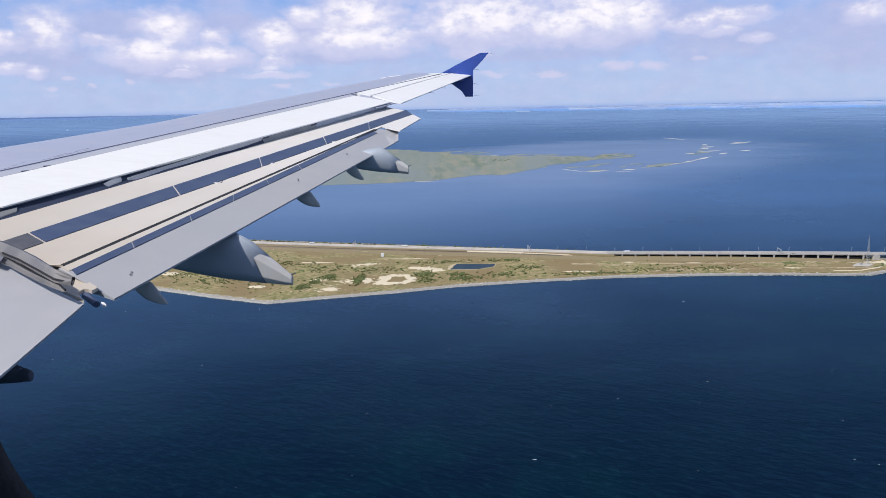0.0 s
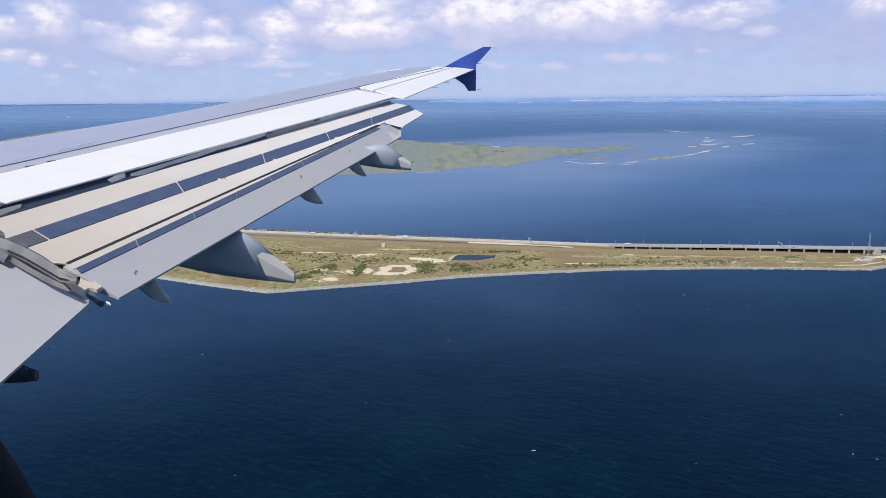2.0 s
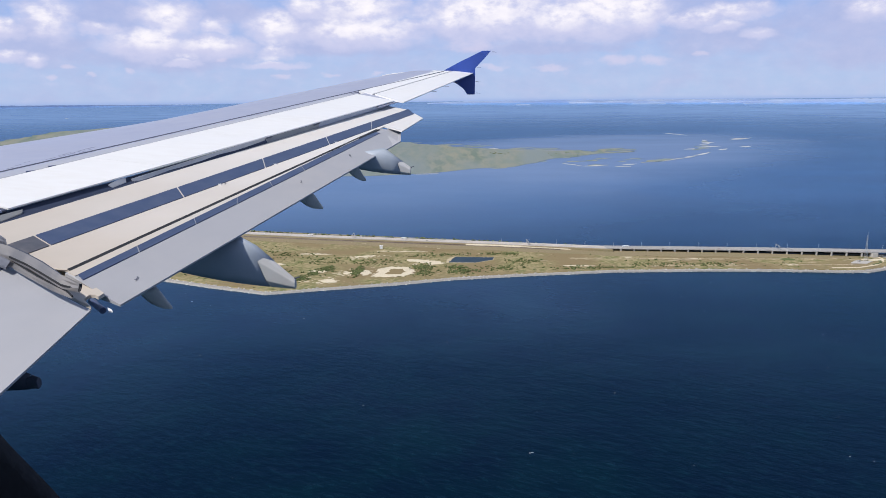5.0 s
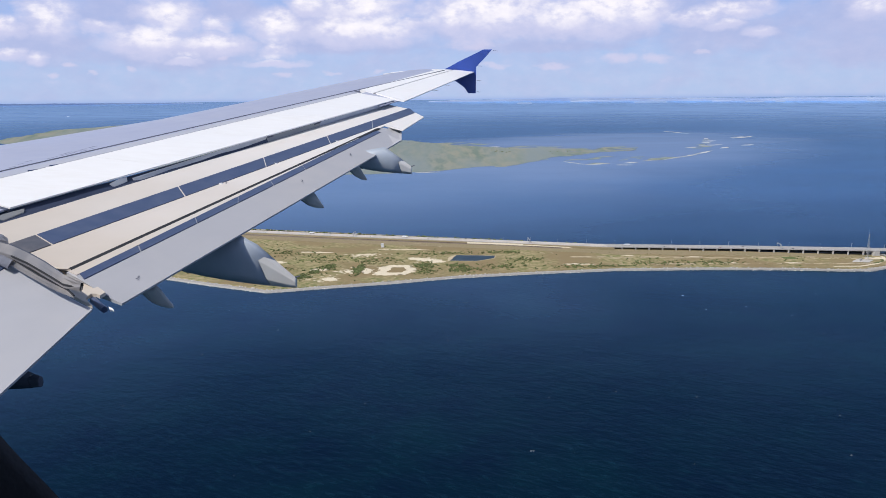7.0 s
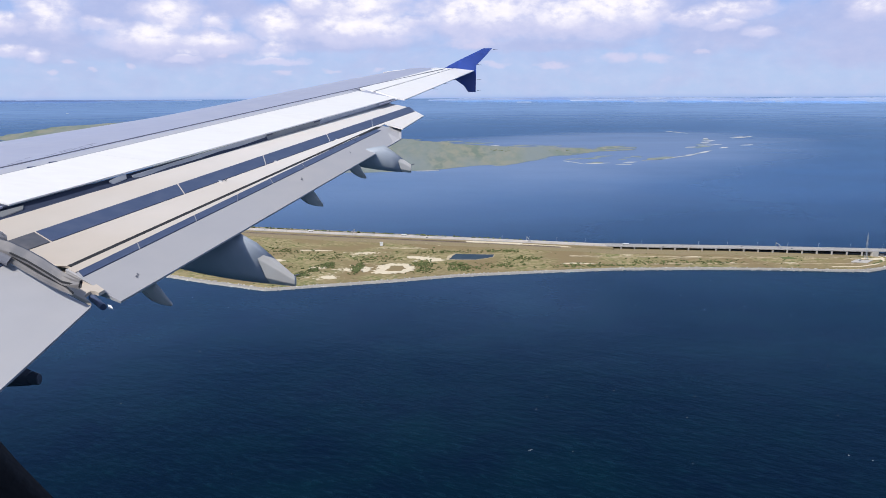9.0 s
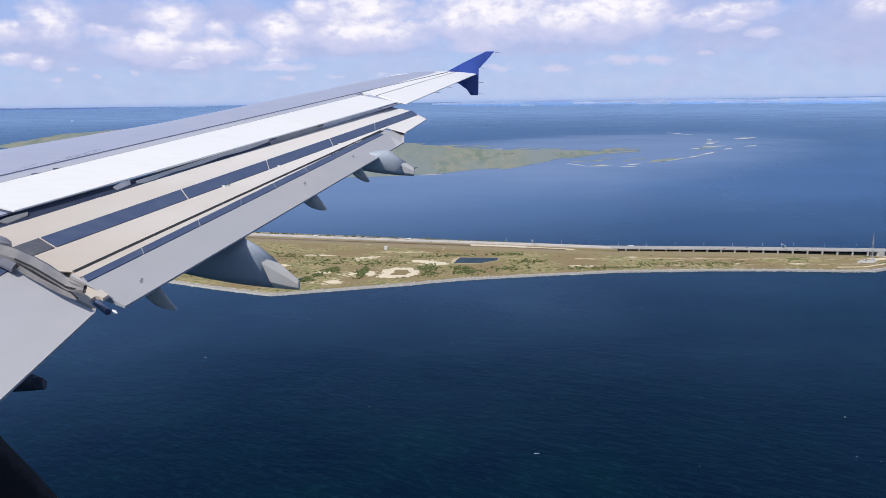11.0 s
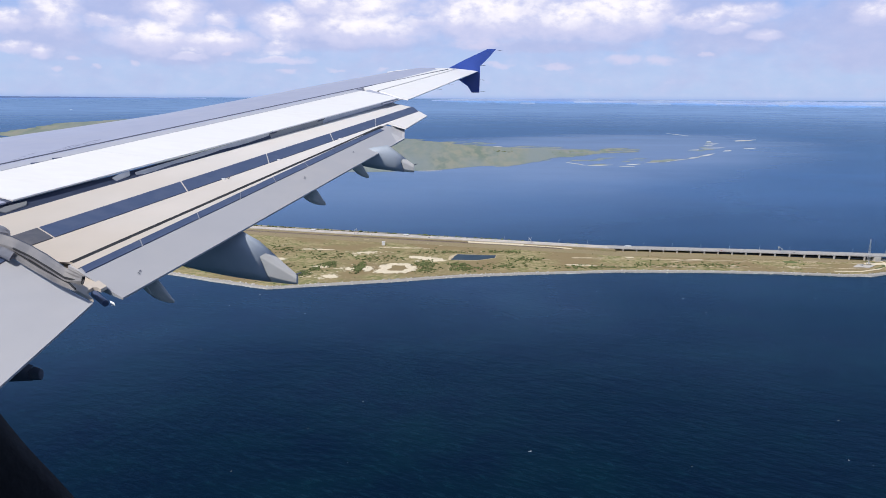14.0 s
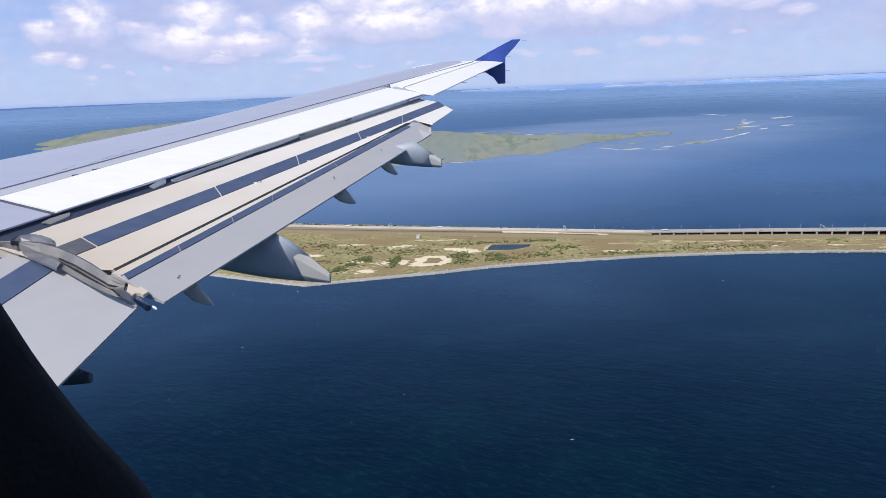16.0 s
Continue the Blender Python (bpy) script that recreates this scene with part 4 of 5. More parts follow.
for i, r in enumerate(rad):
    for k in range(SPOKES):
        x, y = r * math.cos(2 * math.pi * k / SPOKES), r * math.sin(2 * math.pi * k / SPOKES)
        verts.append(far_place(x, y))
        plan_xy.append((x / PLAN, y / PLAN, 0))
    base = 1 + i * SPOKES
    for k in range(SPOKES):
        n = (k + 1) % SPOKES
        faces.append((0, base + k, base + n) if i == 0 else (base - SPOKES + k, base + k, base + n, base - SPOKES + n))
me = bpy.data.meshes.new("water")
me.from_pydata(verts, [], faces)
me.attributes.new("plan", "FLOAT_VECTOR", "POINT").data.foreach_set("vector", [c for p in plan_xy for c in p])
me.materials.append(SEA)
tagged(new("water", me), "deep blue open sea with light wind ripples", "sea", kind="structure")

rng = random.Random(5)


def wobble(p, amp, scale, seed=0.0):
    return amp * (noise.noise(Vector((p[0] * scale, p[1] * scale, seed))) + 0.25 * noise.noise(Vector((p[0] * scale * 3.1, p[1] * scale * 3.1, seed + 4))))


def patch(name, outline, z, mat, amp=1.0, scale=0.1, thick=0.3, steps=4, parent=None, seed=0.0):
    """A low flat-topped body with an irregular outline, its rim sloping down."""
    pts = []
    for (ax, ay), (bx, by) in zip(outline, outline[1:] + outline[:1]):
        k = max(1, int(math.hypot(bx - ax, by - ay) / steps))
        for i in range(k):
            x, y = ax + (bx - ax) * i / k, ay + (by - ay) * i / k
            pts.append(Vector((x + wobble((x, y), amp, scale, seed), y + wobble((x, y), amp, scale, seed + 9), z)))
    bm = bmesh.new()
    up = [bm.verts.new(p) for p in pts]
    cx, cy = sum(p.x for p in pts) / len(pts), sum(p.y for p in pts) / len(pts)
    dn = []
    for p in pts:
        d = Vector((p.x - cx, p.y - cy, 0)).normalized() * thick
        dn.append(bm.verts.new((p.x + d.x, p.y + d.y, p.z - thick)))
    n = len(up)
    for k in range(n):
        bm.faces.new((up[k], up[(k + 1) % n], dn[(k + 1) % n], dn[k]))
    face = bm.faces.new(up)
    bmesh.ops.triangulate(bm, faces=[face])
    return part(name, bm, mat, parent)


def settle(things, turn, about, to):
    """Lay things drawn on the plan out at true size: turned by so many degrees about a point of the plan, which comes to lie at another."""
    spin = Matrix.Rotation(radians(turn), 4, "Z")
    move = Matrix.Translation(Vector((*to, 0)) * PLAN) @ spin @ Matrix.Translation(Vector((*about, 0)) * -PLAN)
    for me in {ob.data for ob in things if ob.data}:
        me.transform(Matrix.Scale(PLAN, 4))
    for ob in things:
        ob.location *= PLAN
        if not ob.parent:
            ob.matrix_basis = move @ ob.matrix_basis


# ---- the long causeway island ----
before = set(bpy.data.objects)
NEAR = [(-520, 639), (-359, 527), (-291, 480), (-217, 428), (-185, 408), (-154, 391), (-123, 398), (-86, 406), (-55, 415), (-10, 421), (38, 425), (86, 423), (132, 418), (162, 412), (180, 411), (197, 418), (209, 429), (215, 440), (215, 450), (207, 459)]
FAR = [(196, 467), (130, 487), (50, 504), (-16, 527), (-131, 568), (-264, 616), (-363, 642), (-520, 699)]


def offset(points, d):
    out = []
    for i, p in enumerate(points):
        a, b = Vector(points[i - 1]), Vector(points[(i + 1) % len(points)])
        t = (b - a).normalized()
        out.append((p[0] - t.y * d, p[1] + t.x * d))
    return out


SHORE = NEAR + FAR
island = tagged(empty("causeway_island"), "long low artificial island of dry grass edged with pale rock", "island", kind="structure")
patch("grassland", offset(SHORE, 4.2), 1.15, GRASS, amp=0.5, scale=0.09, thick=0.5, steps=5, parent=island)
patch("shore_bank", offset(SHORE, 0.8), 0.75, STONE, amp=0.4, scale=0.15, thick=1.3, steps=4, parent=island)


# boulders on the shore, laid in chunks so that each mesh stays small
shore_pts = offset(SHORE, 1.4)
tmpl = bmesh.new()
bmesh.ops.create_icosphere(tmpl, subdivisions=1, radius=1.0)
TV = [v.co.copy() for v in tmpl.verts]
TF = [[v.index for v in fc.verts] for fc in tmpl.faces]
tmpl.free()


def scatter_mesh(name, spots, mat, parent=None, jag=0.25, squash=(0.55, 0.9)):
    """Many small jagged lumps in one mesh. spots: x, y, z, size."""
    vv, ff = [], []
    for x, y, z, s in spots:
        base = len(vv)
        rot = Euler((rng.random() * 6, rng.random() * 6, rng.random() * 6)).to_matrix()
        sx, sy, sz = s * rng.uniform(0.7, 1.3), s * rng.uniform(0.7, 1.3), s * rng.uniform(*squash)
        for c in TV:
            q = rot @ c
            k = 1 + jag * rng.uniform(-1, 1)
            vv.append((x + q.x * sx * k, y + q.y * sy * k, z + q.z * sz * k))
        ff += [[base + i for i in fc] for fc in TF]
    me = bpy.data.meshes.new(name)
    me.from_pydata(vv, [], ff)
    me.materials.append(mat)
    ob = new(name, me)
    if parent:
        ob.parent = parent
    return ob


spots = []
for (ax, ay), (bx, by) in zip(shore_pts, shore_pts[1:] + shore_pts[:1]):
    ln = math.hypot(bx - ax, by - ay)
    nx, ny = -(by - ay) / ln, (bx - ax) / ln
    for i in range(int(ln * 2.6)):
        s, w = rng.random(), rng.uniform(-1.7, 2.6)
        spots.append((ax + (bx - ax) * s + nx * w, ay + (by - ay) * s + ny * w, 0.35 + 0.22 * max(-1.5, w), rng.uniform(0.25, 0.62)))
tagged(scatter_mesh("riprap_rocks", spots, STONE), "pale grey boulders armouring the island shore", "rocks", kind="stuff")

# sand and gravel patches
TOP = 1.17
SANDS = [
    [(-101, 424), (-92, 421), (-83, 423), (-77, 429), (-76, 438), (-80, 446), (-88, 448), (-94, 444), (-99, 441), (-96, 434), (-99, 429)],
    [(-80, 469), (-70, 466), (-60, 460), (-57, 454), (-65, 452), (-69, 457), (-79, 463)],
    [(-113, 477), (-101, 480), (-100, 483), (-112, 481)],
]
# smaller ones: centre, half length and half width
for x, y, w, h in ((94.8, 454.4, 4.5, 0.7), (55.8, 461.9, 3.5, 0.7), (108.8, 436.1, 4.5, 0.7), (144.8, 432.4, 4.5, 0.7), (-131.8, 439.2, 5.5, 3.5), (-161.5, 462.5, 8.5, 3.1), (-197, 492.5, 8, 2.2), (199.8, 439.8, 7.5, 2.5), (-165, 426.5, 5, 3.5), (-226, 470, 6, 4), (-139, 491, 11, 1.5), (-104, 433, 3, 7), (-114, 433, 3, 3), (-123.5, 414.8, 4.5, 3.8), (-83, 494.5, 17, 0.7), (20.2, 440, 10, 1.1)):
    SANDS.append([(x + w * math.cos(a), y + h * math.sin(a) - 0.13 * w * math.cos(a)) for a in (0.2, 1.0, 1.8, 2.7, 3.5, 4.3, 5.3)])
for i, o in enumerate(SANDS):
    tagged(patch("sand_patch", o, TOP + 0.12 + 0.004 * i, SAND, amp=2.4 if i < 3 else 1.1, scale=0.42, thick=0.3, steps=0.7, seed=i * 3.1), "bare pale sand patch in the grass", "sand", group="sand patches")
tagged(patch("sand_hollow", [(-92, 429), (-85, 428), (-81, 433), (-83, 441), (-90, 441)], TOP + 0.22, GRASS, amp=1.5, scale=0.3, thick=0.15, steps=1.5), "dry grass hollow inside a sand ring", "grass patch")

# gravel track, a green bank and a paved pad round the island's tip
TIPWARD = offset(SHORE, 8.0)[13:19], offset(SHORE, 9.6)[13:19], [(185 + 17.5 * math.cos(a / 6 - 1.2), 438 + 12.5 * math.sin(a / 6 - 1.2)) for a in range(14)], [(185 + 16 * math.cos(a / 6 - 1.2), 438 + 11 * math.sin(a / 6 - 1.2)) for a in range(14)]


def curved_strip(name, left, right, z, mat):
    """A thin raised strip between two lines of equal length."""
    bm = bmesh.new()
    loft(bm, [[Vector((a[0], a[1], z - 0.2)), Vector((a[0], a[1], z)), Vector((b[0], b[1], z)), Vector((b[0], b[1], z - 0.2))] for a, b in zip(left, right)])
    return part(name, bm, mat)


tagged(curved_strip("gravel_track", TIPWARD[0], TIPWARD[1], TOP + 0.10, SAND), "pale gravel track curving round the tip", "track")
tagged(curved_strip("green_bank", TIPWARD[2], TIPWARD[3], TOP + 0.14, BUSH), "dark green bank beside the gravel track", "grass patch")
tagged(patch("green_hollow", [(150 + 4.5 * math.cos(a), 446 + 3.2 * math.sin(a)) for a in (0, 0.8, 1.6, 2.4, 3.2, 4.0, 4.8, 5.6)], TOP + 0.10, BUSH, amp=0.5, scale=0.2, thick=0.2, steps=1.0), "oval dark green hollow in the turf", "grass patch")

# pond with a pale rim
pond = tagged(empty("pond"), "still dark blue pond with a pale gravel rim", "pond")
patch("rim", [(-56.5, 456.5), (-39, 454.6), (-27.5, 461.5), (-25.5, 469.5), (-51, 474.4), (-55.5, 466)], TOP + 0.07, SOIL, amp=0.5, scale=0.3, thick=0.25, steps=1.5, parent=pond)
patch("water_surface", [(-55, 457), (-39, 455), (-28, 462), (-26, 469), (-50, 473)], TOP + 0.16, POND, amp=0.6, scale=0.3, thick=0.1, steps=1.5, parent=pond)

# scrub
spots = []


def inside(x, y, poly):
    hit = False
    for (ax, ay), (bx, by) in zip(poly, poly[1:] + poly[:1]):
        if (ay > y) != (by > y) and x < (bx - ax) * (y - ay) / (by - ay) + ax:
            hit = not hit
    return hit


def road_line(x):
    """y and height of the road's centre line."""
    xs = [-640, -363, -264, -131, -16, 50, 130, 200, 228, 262, 300, 600, 1100]
    ys = [729, 627, 600, 552, 513, 487, 471.5, 452.5, 443.5, 436, 430, 394, 340]
    zs = [1.5, 1.5, 1.5, 1.6, 2.0, 2.8, 3.2, 4.2, 5.0, 5.6, 6.1, 9, 13]
    return float(np.interp(x, xs, ys)), float(np.interp(x, xs, zs))


def verge(x):
    """Width of the brown verge on the near side of the road."""
    return float(np.interp(x, [-420, -100, 40, 120, 200], [30, 27, 21, 17, 12])) + 2.5 * noise.noise(Vector((x * 0.05, 0, 6.0)))


GREEN = offset(SHORE, 6.5)
clumps = [(-72, 436, 5, 9), (-70, 446, 4, 5), (-50, 432, 9, 4), (-25, 440, 12, 6), (20, 436, 14, 5), (40, 432, 12, 3), (70, 440, 16, 6), (100, 437, 12, 5), (-110, 432, 2.2, 6), (-108, 442, 2.2, 5), (-139, 422, 3, 4), (-133, 434, 3, 5), (-126, 446, 3, 5), (-51, 442, 5, 3), (-9, 456, 8, 4), (-160, 440, 14, 12), (-190, 450, 12, 10), (-215, 470, 15, 10), (-250, 500, 20, 14), (-60, 480, 14, 4), (-20, 480, 10, 3), (-100, 462, 12, 6), (-130, 470, 14, 8), (-160, 490, 16, 8)]
tries = 0
while len(spots) < 9000 and tries < 60000:
    tries += 1
    if rng.random() < 0.42:
        cx, cy, rx, ry = rng.choice(clumps)
        x, y, s = rng.gauss(cx, rx * 0.7), rng.gauss(cy, ry * 0.8), rng.uniform(0.25, 0.85) ** 1.2
    else:
        x, y, s = rng.uniform(-420, 208), rng.uniform(390, 640), rng.uniform(0.18, 0.55)
        if noise.noise(Vector((x * 0.02, y * 0.03, 3.0))) < -0.05:
            continue
    ry_, rz_ = road_line(x)
    if inside(x, y, GREEN) and abs(y - ry_) > 7 and y < ry_ + 8 and (s < 0.3 or not ry_ - verge(x) < y < ry_) and not inside(x, y, SANDS[0]) and not (-59 < x < -22 and 453 < y < 476):
        for k in range(3):
            spots.append((x + rng.gauss(0, s * 0.6), y + rng.gauss(0, s * 0.6), TOP + s * rng.uniform(0.25, 0.6), s * rng.uniform(0.4, 0.75)))
for i in range(260):
    x = rng.uniform(-420, 40)
    spots.append((x, road_line(x)[0] + rng.uniform(7.5, 9.5), TOP + 0.5, rng.uniform(0.4, 0.9)))
tagged(scatter_mesh("scrub_bushes", spots, BUSH, jag=0.35, squash=(0.6, 0.95)), "low dark green bushes dotted over the grass", "bushes", kind="stuff")


# pale bare streaks in the turf
vv, ff = [], []
for i in range(1500):
    x, y = rng.uniform(-380, 205), rng.uniform(392, 560)
    lined = i % 4 == 0
    if lined:
        x = rng.uniform(20, 196)
        y = rng.choice((441.5 - 0.075 * x, 466 - 0.135 * x, 462 - 0.09 * x)) + rng.gauss(0, 0.9)
    if not inside(x, y, GREEN) or y > road_line(x)[0] - 12 or (not lined and noise.noise(Vector((x * 0.03, y * 0.05, 11.0))) < 0.05) or (-59 < x < -22 and 453 < y < 476):
        continue
    w, h = (rng.uniform(0.6, 4.5), rng.uniform(0.25, 1.0)) if i < 600 else (rng.uniform(0.3, 1.2), rng.uniform(0.2, 0.6))
    base, k = len(vv), 11
    for j in range(k):
        a = 2 * math.pi * j / k
        q = rng.uniform(0.55, 1.25)
        vv.append((x + w * q * math.cos(a), y + h * q * math.sin(a) - 0.12 * w * math.cos(a), TOP + 0.03))
    vv.append((x, y, TOP + 0.09))
    ff += [(base + j, base + (j + 1) % k, base + k) for j in range(k)]
me = bpy.data.meshes.new("bare_soil_streaks")
me.from_pydata(vv, [], ff)
me.materials.append(SOIL)
tagged(new("bare_soil_streaks", me), "thin pale bare streaks in the dry turf", "soil", kind="stuff")


# sandy flecks strewn about the bare patches
vv, ff = [], []
for i in range(170):
    cx, cy, rx, ry = ((-94, 434, 9, 7), (-112, 434, 7, 5), (-68, 460, 9, 4), (-126, 416, 8, 4), (-104, 478, 8, 3))[i % 5]
    x, y, w = rng.gauss(cx, rx), rng.gauss(cy, ry), rng.uniform(0.4, 1.6)
    if not inside(x, y, GREEN) or inside(x, y, SANDS[0]) or (-59 < x < -22 and 453 < y < 476):
        continue
    base, k = len(vv), 9
    for j in range(k):
        a, q = 2 * math.pi * j / k, rng.uniform(0.45, 1.3)
        vv.append((x + w * q * math.cos(a), y + 0.6 * w * q * math.sin(a), TOP + 0.04))
    vv.append((x, y, TOP + 0.12))
    ff += [(base + j, base + (j + 1) % k, base + k) for j in range(k)]
me = bpy.data.meshes.new("sand_flecks")
me.from_pydata(vv, [], ff)
me.materials.append(SAND)
tagged(new("sand_flecks", me), "small flecks of bare pale sand in the grass", "sand", kind="stuff")


# ---- road, railway, viaduct and bridge ----
def ribbon(name, x0, x1, near, far, top, low, mat, parent=None, step=8.0, dz=0.0, label=""):
    """A long body along the road line: sideways from near to far, from height low to top over the line."""
    bm = bmesh.new()
    rings = []
    n = max(2, int((x1 - x0) / step))
    for i in range(n + 1):
        x = x0 + (x1 - x0) * i / n
        y, z = road_line(x)
        rings.append([Vector((x, y + near, z + low)), Vector((x, y + far, z + low)), Vector((x, y + far, z + top)), Vector((x, y + near, z + top))])
    loft(bm, rings)
    return part(name, bm, mat, parent, label)


road = tagged(empty("road"), "pale motorway carriageway along the island and bridge", "road", kind="structure")
ribbon("embankment", -520, 52, -7.5, 6.5, -0.25, -4.0, MEADOW, road)
ribbon("carriageway", -520, 49, -4.3, 3.9, 0.0, -0.4, ASPHALT, road, label="pale worn asphalt carriageway")
ribbon("crash_barrier", -520, 49, -0.12, 0.12, 0.28, 0.02, CONCRETE, road)
ribbon("crash_barrier", -520, 49, -4.25, -4.1, 0.25, 0.0, POLE, road)
ribbon("crash_barrier", -520, 49, 3.75, 3.9, 0.25, 0.0, POLE, road)
bm = bmesh.new()
loft(bm, [[Vector((x, road_line(x)[0] + d, TOP + z)) for d, z in ((-verge(x), -0.3), (-verge(x), 0.05), (-3.0, 0.07), (-3.0, -0.3))] for x in range(-420, 203, 3)])
part("verge", bm, MEADOW, road, "brown dry verge")
rail = tagged(empty("railway"), "brown ballasted railway line beside the road", "railway", kind="structure")


def rail_line(name, x0, x1, yoff, w, z, mat):
    bm = bmesh.new()
    rings = []
    n = 60
    for i in range(n + 1):
        x = x0 + (x1 - x0) * i / n
        y = road_line(x)[0] + yoff + (-14 - yoff) * max(0.0, min(1.0, (-x - 20) / 260.0)) * 1.35
        rings.append([Vector((x, y - w, 1.0)), Vector((x, y + w, 1.0)), Vector((x, y + w * 0.7, z)), Vector((x, y - w * 0.7, z))])
    loft(bm, rings)
    return part(name, bm, mat, rail)


rail_line("track_bed", -520, 20, -9.5, 2.6, 1.42, BALLAST)
for o in (-0.9, -0.5, 0.5, 0.9):
    rail_line("rail", -520, 20, -9.5 + o, 0.06, 1.52, RAILIRON)
bm = bmesh.new()
rings = []
for i in range(24):
    x = -40 + 91 * i / 23
    y = road_line(x)[0] - 9.0 + 4.5 * i / 23
    rings.append([Vector((x, y - 1.9, 0.8)), Vector((x, y + 1.9, 0.8)), Vector((x, y + 1.7, 1.9)), Vector((x, y - 1.7, 1.9))])
loft(bm, rings)
part("rail_ramp", bm, SAND, rail, "pale concrete rail ramp")

bridge = tagged(empty("bridge"), "two-level concrete and dark steel road and rail bridge", "bridge")
# dark sheet added behind the columns in place of the shade underneath
ribbon("back_wall", 50, 204, 3.9, 4.1, -0.45, -2.6, STEEL, bridge, label="added dark sheet standing for shade under the deck")
ribbon("viaduct_deck", 49, 206, -4.2, 4.2, 0.0, -0.42, DECKGREY, bridge, label="grey concrete viaduct deck")
ribbon("parapet", 49, 206, -4.25, -4.05, 0.2, 0.0, CONCRETE, bridge)
ribbon("parapet", 49, 206, 4.0, 4.25, 0.32, 0.0, CONCRETE, bridge)
ribbon("median_barrier", 49, 720, -0.1, 0.1, 0.25, 0.0, CONCRETE, bridge, step=12)
ribbon("rail_trough", 49, 206, -2.2, 2.6, -1.9, -2.4, STEEL, bridge)
ribbon("viaduct_wall", 49, 206, 3.3, 3.6, -0.5, -2.6, STEEL, bridge)
ribbon("bridge_deck", 206, 720, -3.6, 3.6, 0.0, -0.42, DECKGREY, bridge, step=12, label="grey concrete bridge deck")
ribbon("parapet", 206, 720, -3.65, -3.5, 0.2, 0.0, CONCRETE, bridge, step=12)
ribbon("parapet", 206, 720, 3.45, 3.65, 0.3, 0.0, CONCRETE, bridge, step=12)
ribbon("rail_deck", 206, 720, -2.4, 2.4, -2.35, -2.7, STEEL, bridge, step=12)

# viaduct columns on the island
col_x = [49.5 + 8.25 * i for i in range(20)]
first = None
for x in col_x:
    y, z = road_line(x)
    bm = bmesh.new()
    for yy in (-3.8, 3.4):
        box(bm, (-0.42, yy - 0.45, 0.9 - z), (0.42, yy + 0.45, -0.5), 0.08)
    box(bm, (-0.42, -4.0, -0.95), (0.42, 4.0, -0.5), 0.06)
    ob = part("viaduct_column", bm, CONCRETE, bridge)
    ob.location = (x, y, z)
y, z = road_line(204)
bm = bmesh.new()
box(bm, (203.0, y - 5.0, 0.8), (206.5, y + 4.5, z - 0.5), 0.1)
part("abutment", bm, CONCRETE, bridge, "pale concrete abutment")

# truss bays, built once and shared
bay_len = 5.0
bay_me = {}
for yy in (-2.9, 2.9):
    bm = bmesh.new()
    bar(bm, (0, yy, -0.6), (bay_len / 2, yy * 0.82, -2.5), 0.16, sides=5)
    bar(bm, (bay_len, yy, -0.6), (bay_len / 2, yy * 0.82, -2.5), 0.16, sides=5)
    bar(bm, (0, yy * 0.82, -2.5), (bay_len, yy * 0.82, -2.5), 0.17, sides=5)
    bar(bm, (0, yy, -0.62), (bay_len, yy, -0.62), 0.15, sides=5)
    bay_me[yy] = bpy.data.meshes.new("truss_bay")
    bm.to_mesh(bay_me[yy])
    bm.free()
    bay_me[yy].materials.append(STEEL)
bm = bmesh.new()
box(bm, (0.9, -2.75, -2.78), (4.1, -2.5, -2.42), 0.03)
plank_me = bpy.data.meshes.new("walkway_panel")
bm.to_mesh(plank_me)
bm.free()
plank_me.materials.append(CONCRETE)
x = 207.0
while x < 715:
    (y0, z0), (y1, z1) = road_line(x), road_line(x + bay_len)
    mtx = Matrix.Translation((x, y0, z0)) @ Matrix.Rotation(math.atan2(y1 - y0, bay_len), 4, "Z") @ Matrix.Rotation(-math.atan2(z1 - z0, bay_len), 4, "Y")
    for nm, me in (("truss_bay", bay_me[-2.9]), ("truss_bay", bay_me[2.9]), ("walkway_panel", plank_me)):
        ob = new(nm, me)
        ob.parent, ob.matrix_world = bridge, mtx
    x += bay_len

# tapered piers standing in the water
x = 229.5
while x < 715:
    y, z = road_line(x)
    h = z - 2.75
    bm = bmesh.new()
    rings = []
    for s, w, d in ((-1.5, 2.1, 3.6), (0.3, 2.1, 3.6), (0.45, 1.8, 3.3), (h * 0.8, 1.2, 2.7), (h, 1.25, 2.8)):
        ring = []
        for j in range(16):
            a = 2 * math.pi * (j + 0.5) / 16
            ring.append(Vector((w * math.copysign(abs(math.cos(a)) ** 0.45, math.cos(a)), d * math.copysign(abs(math.sin(a)) ** 0.45, math.sin(a)), s)))
        rings.append(ring)
    loft(bm, rings)
    ob = part("pier", bm, CONCRETE, bridge, "tapered white concrete pier")
    ob.location = (x, y - 1.2, 0)
    x += 32.5


# lamp posts
def lamp_post():
    e = empty("street_lamp")
    bm = bmesh.new()
    bar(bm, (0, 0, 0), (0, 0, 2.9), 0.075, 0.045)
    part("pole", bm, POLE, e)
    bm = bmesh.new()
    bar(bm, (0, 0, 2.88), (0, -0.7, 3.0), 0.04, 0.03)
    part("arm", bm, POLE, e)
    bm = bmesh.new()
    box(bm, (-0.08, -1.0, 2.96), (0.08, -0.68, 3.04), 0.02)
    part("lamp_head", bm, POLE, e)
    return tagged(e, "slim grey lamp post beside the carriageway", "street lamp", "lamp posts on the road")


lamp = lamp_post()
lx = -15.0
lamp.matrix_basis = pose(lx, road_line(lx)[0] + 3.6, road_line(lx)[1])
lx += 17.5
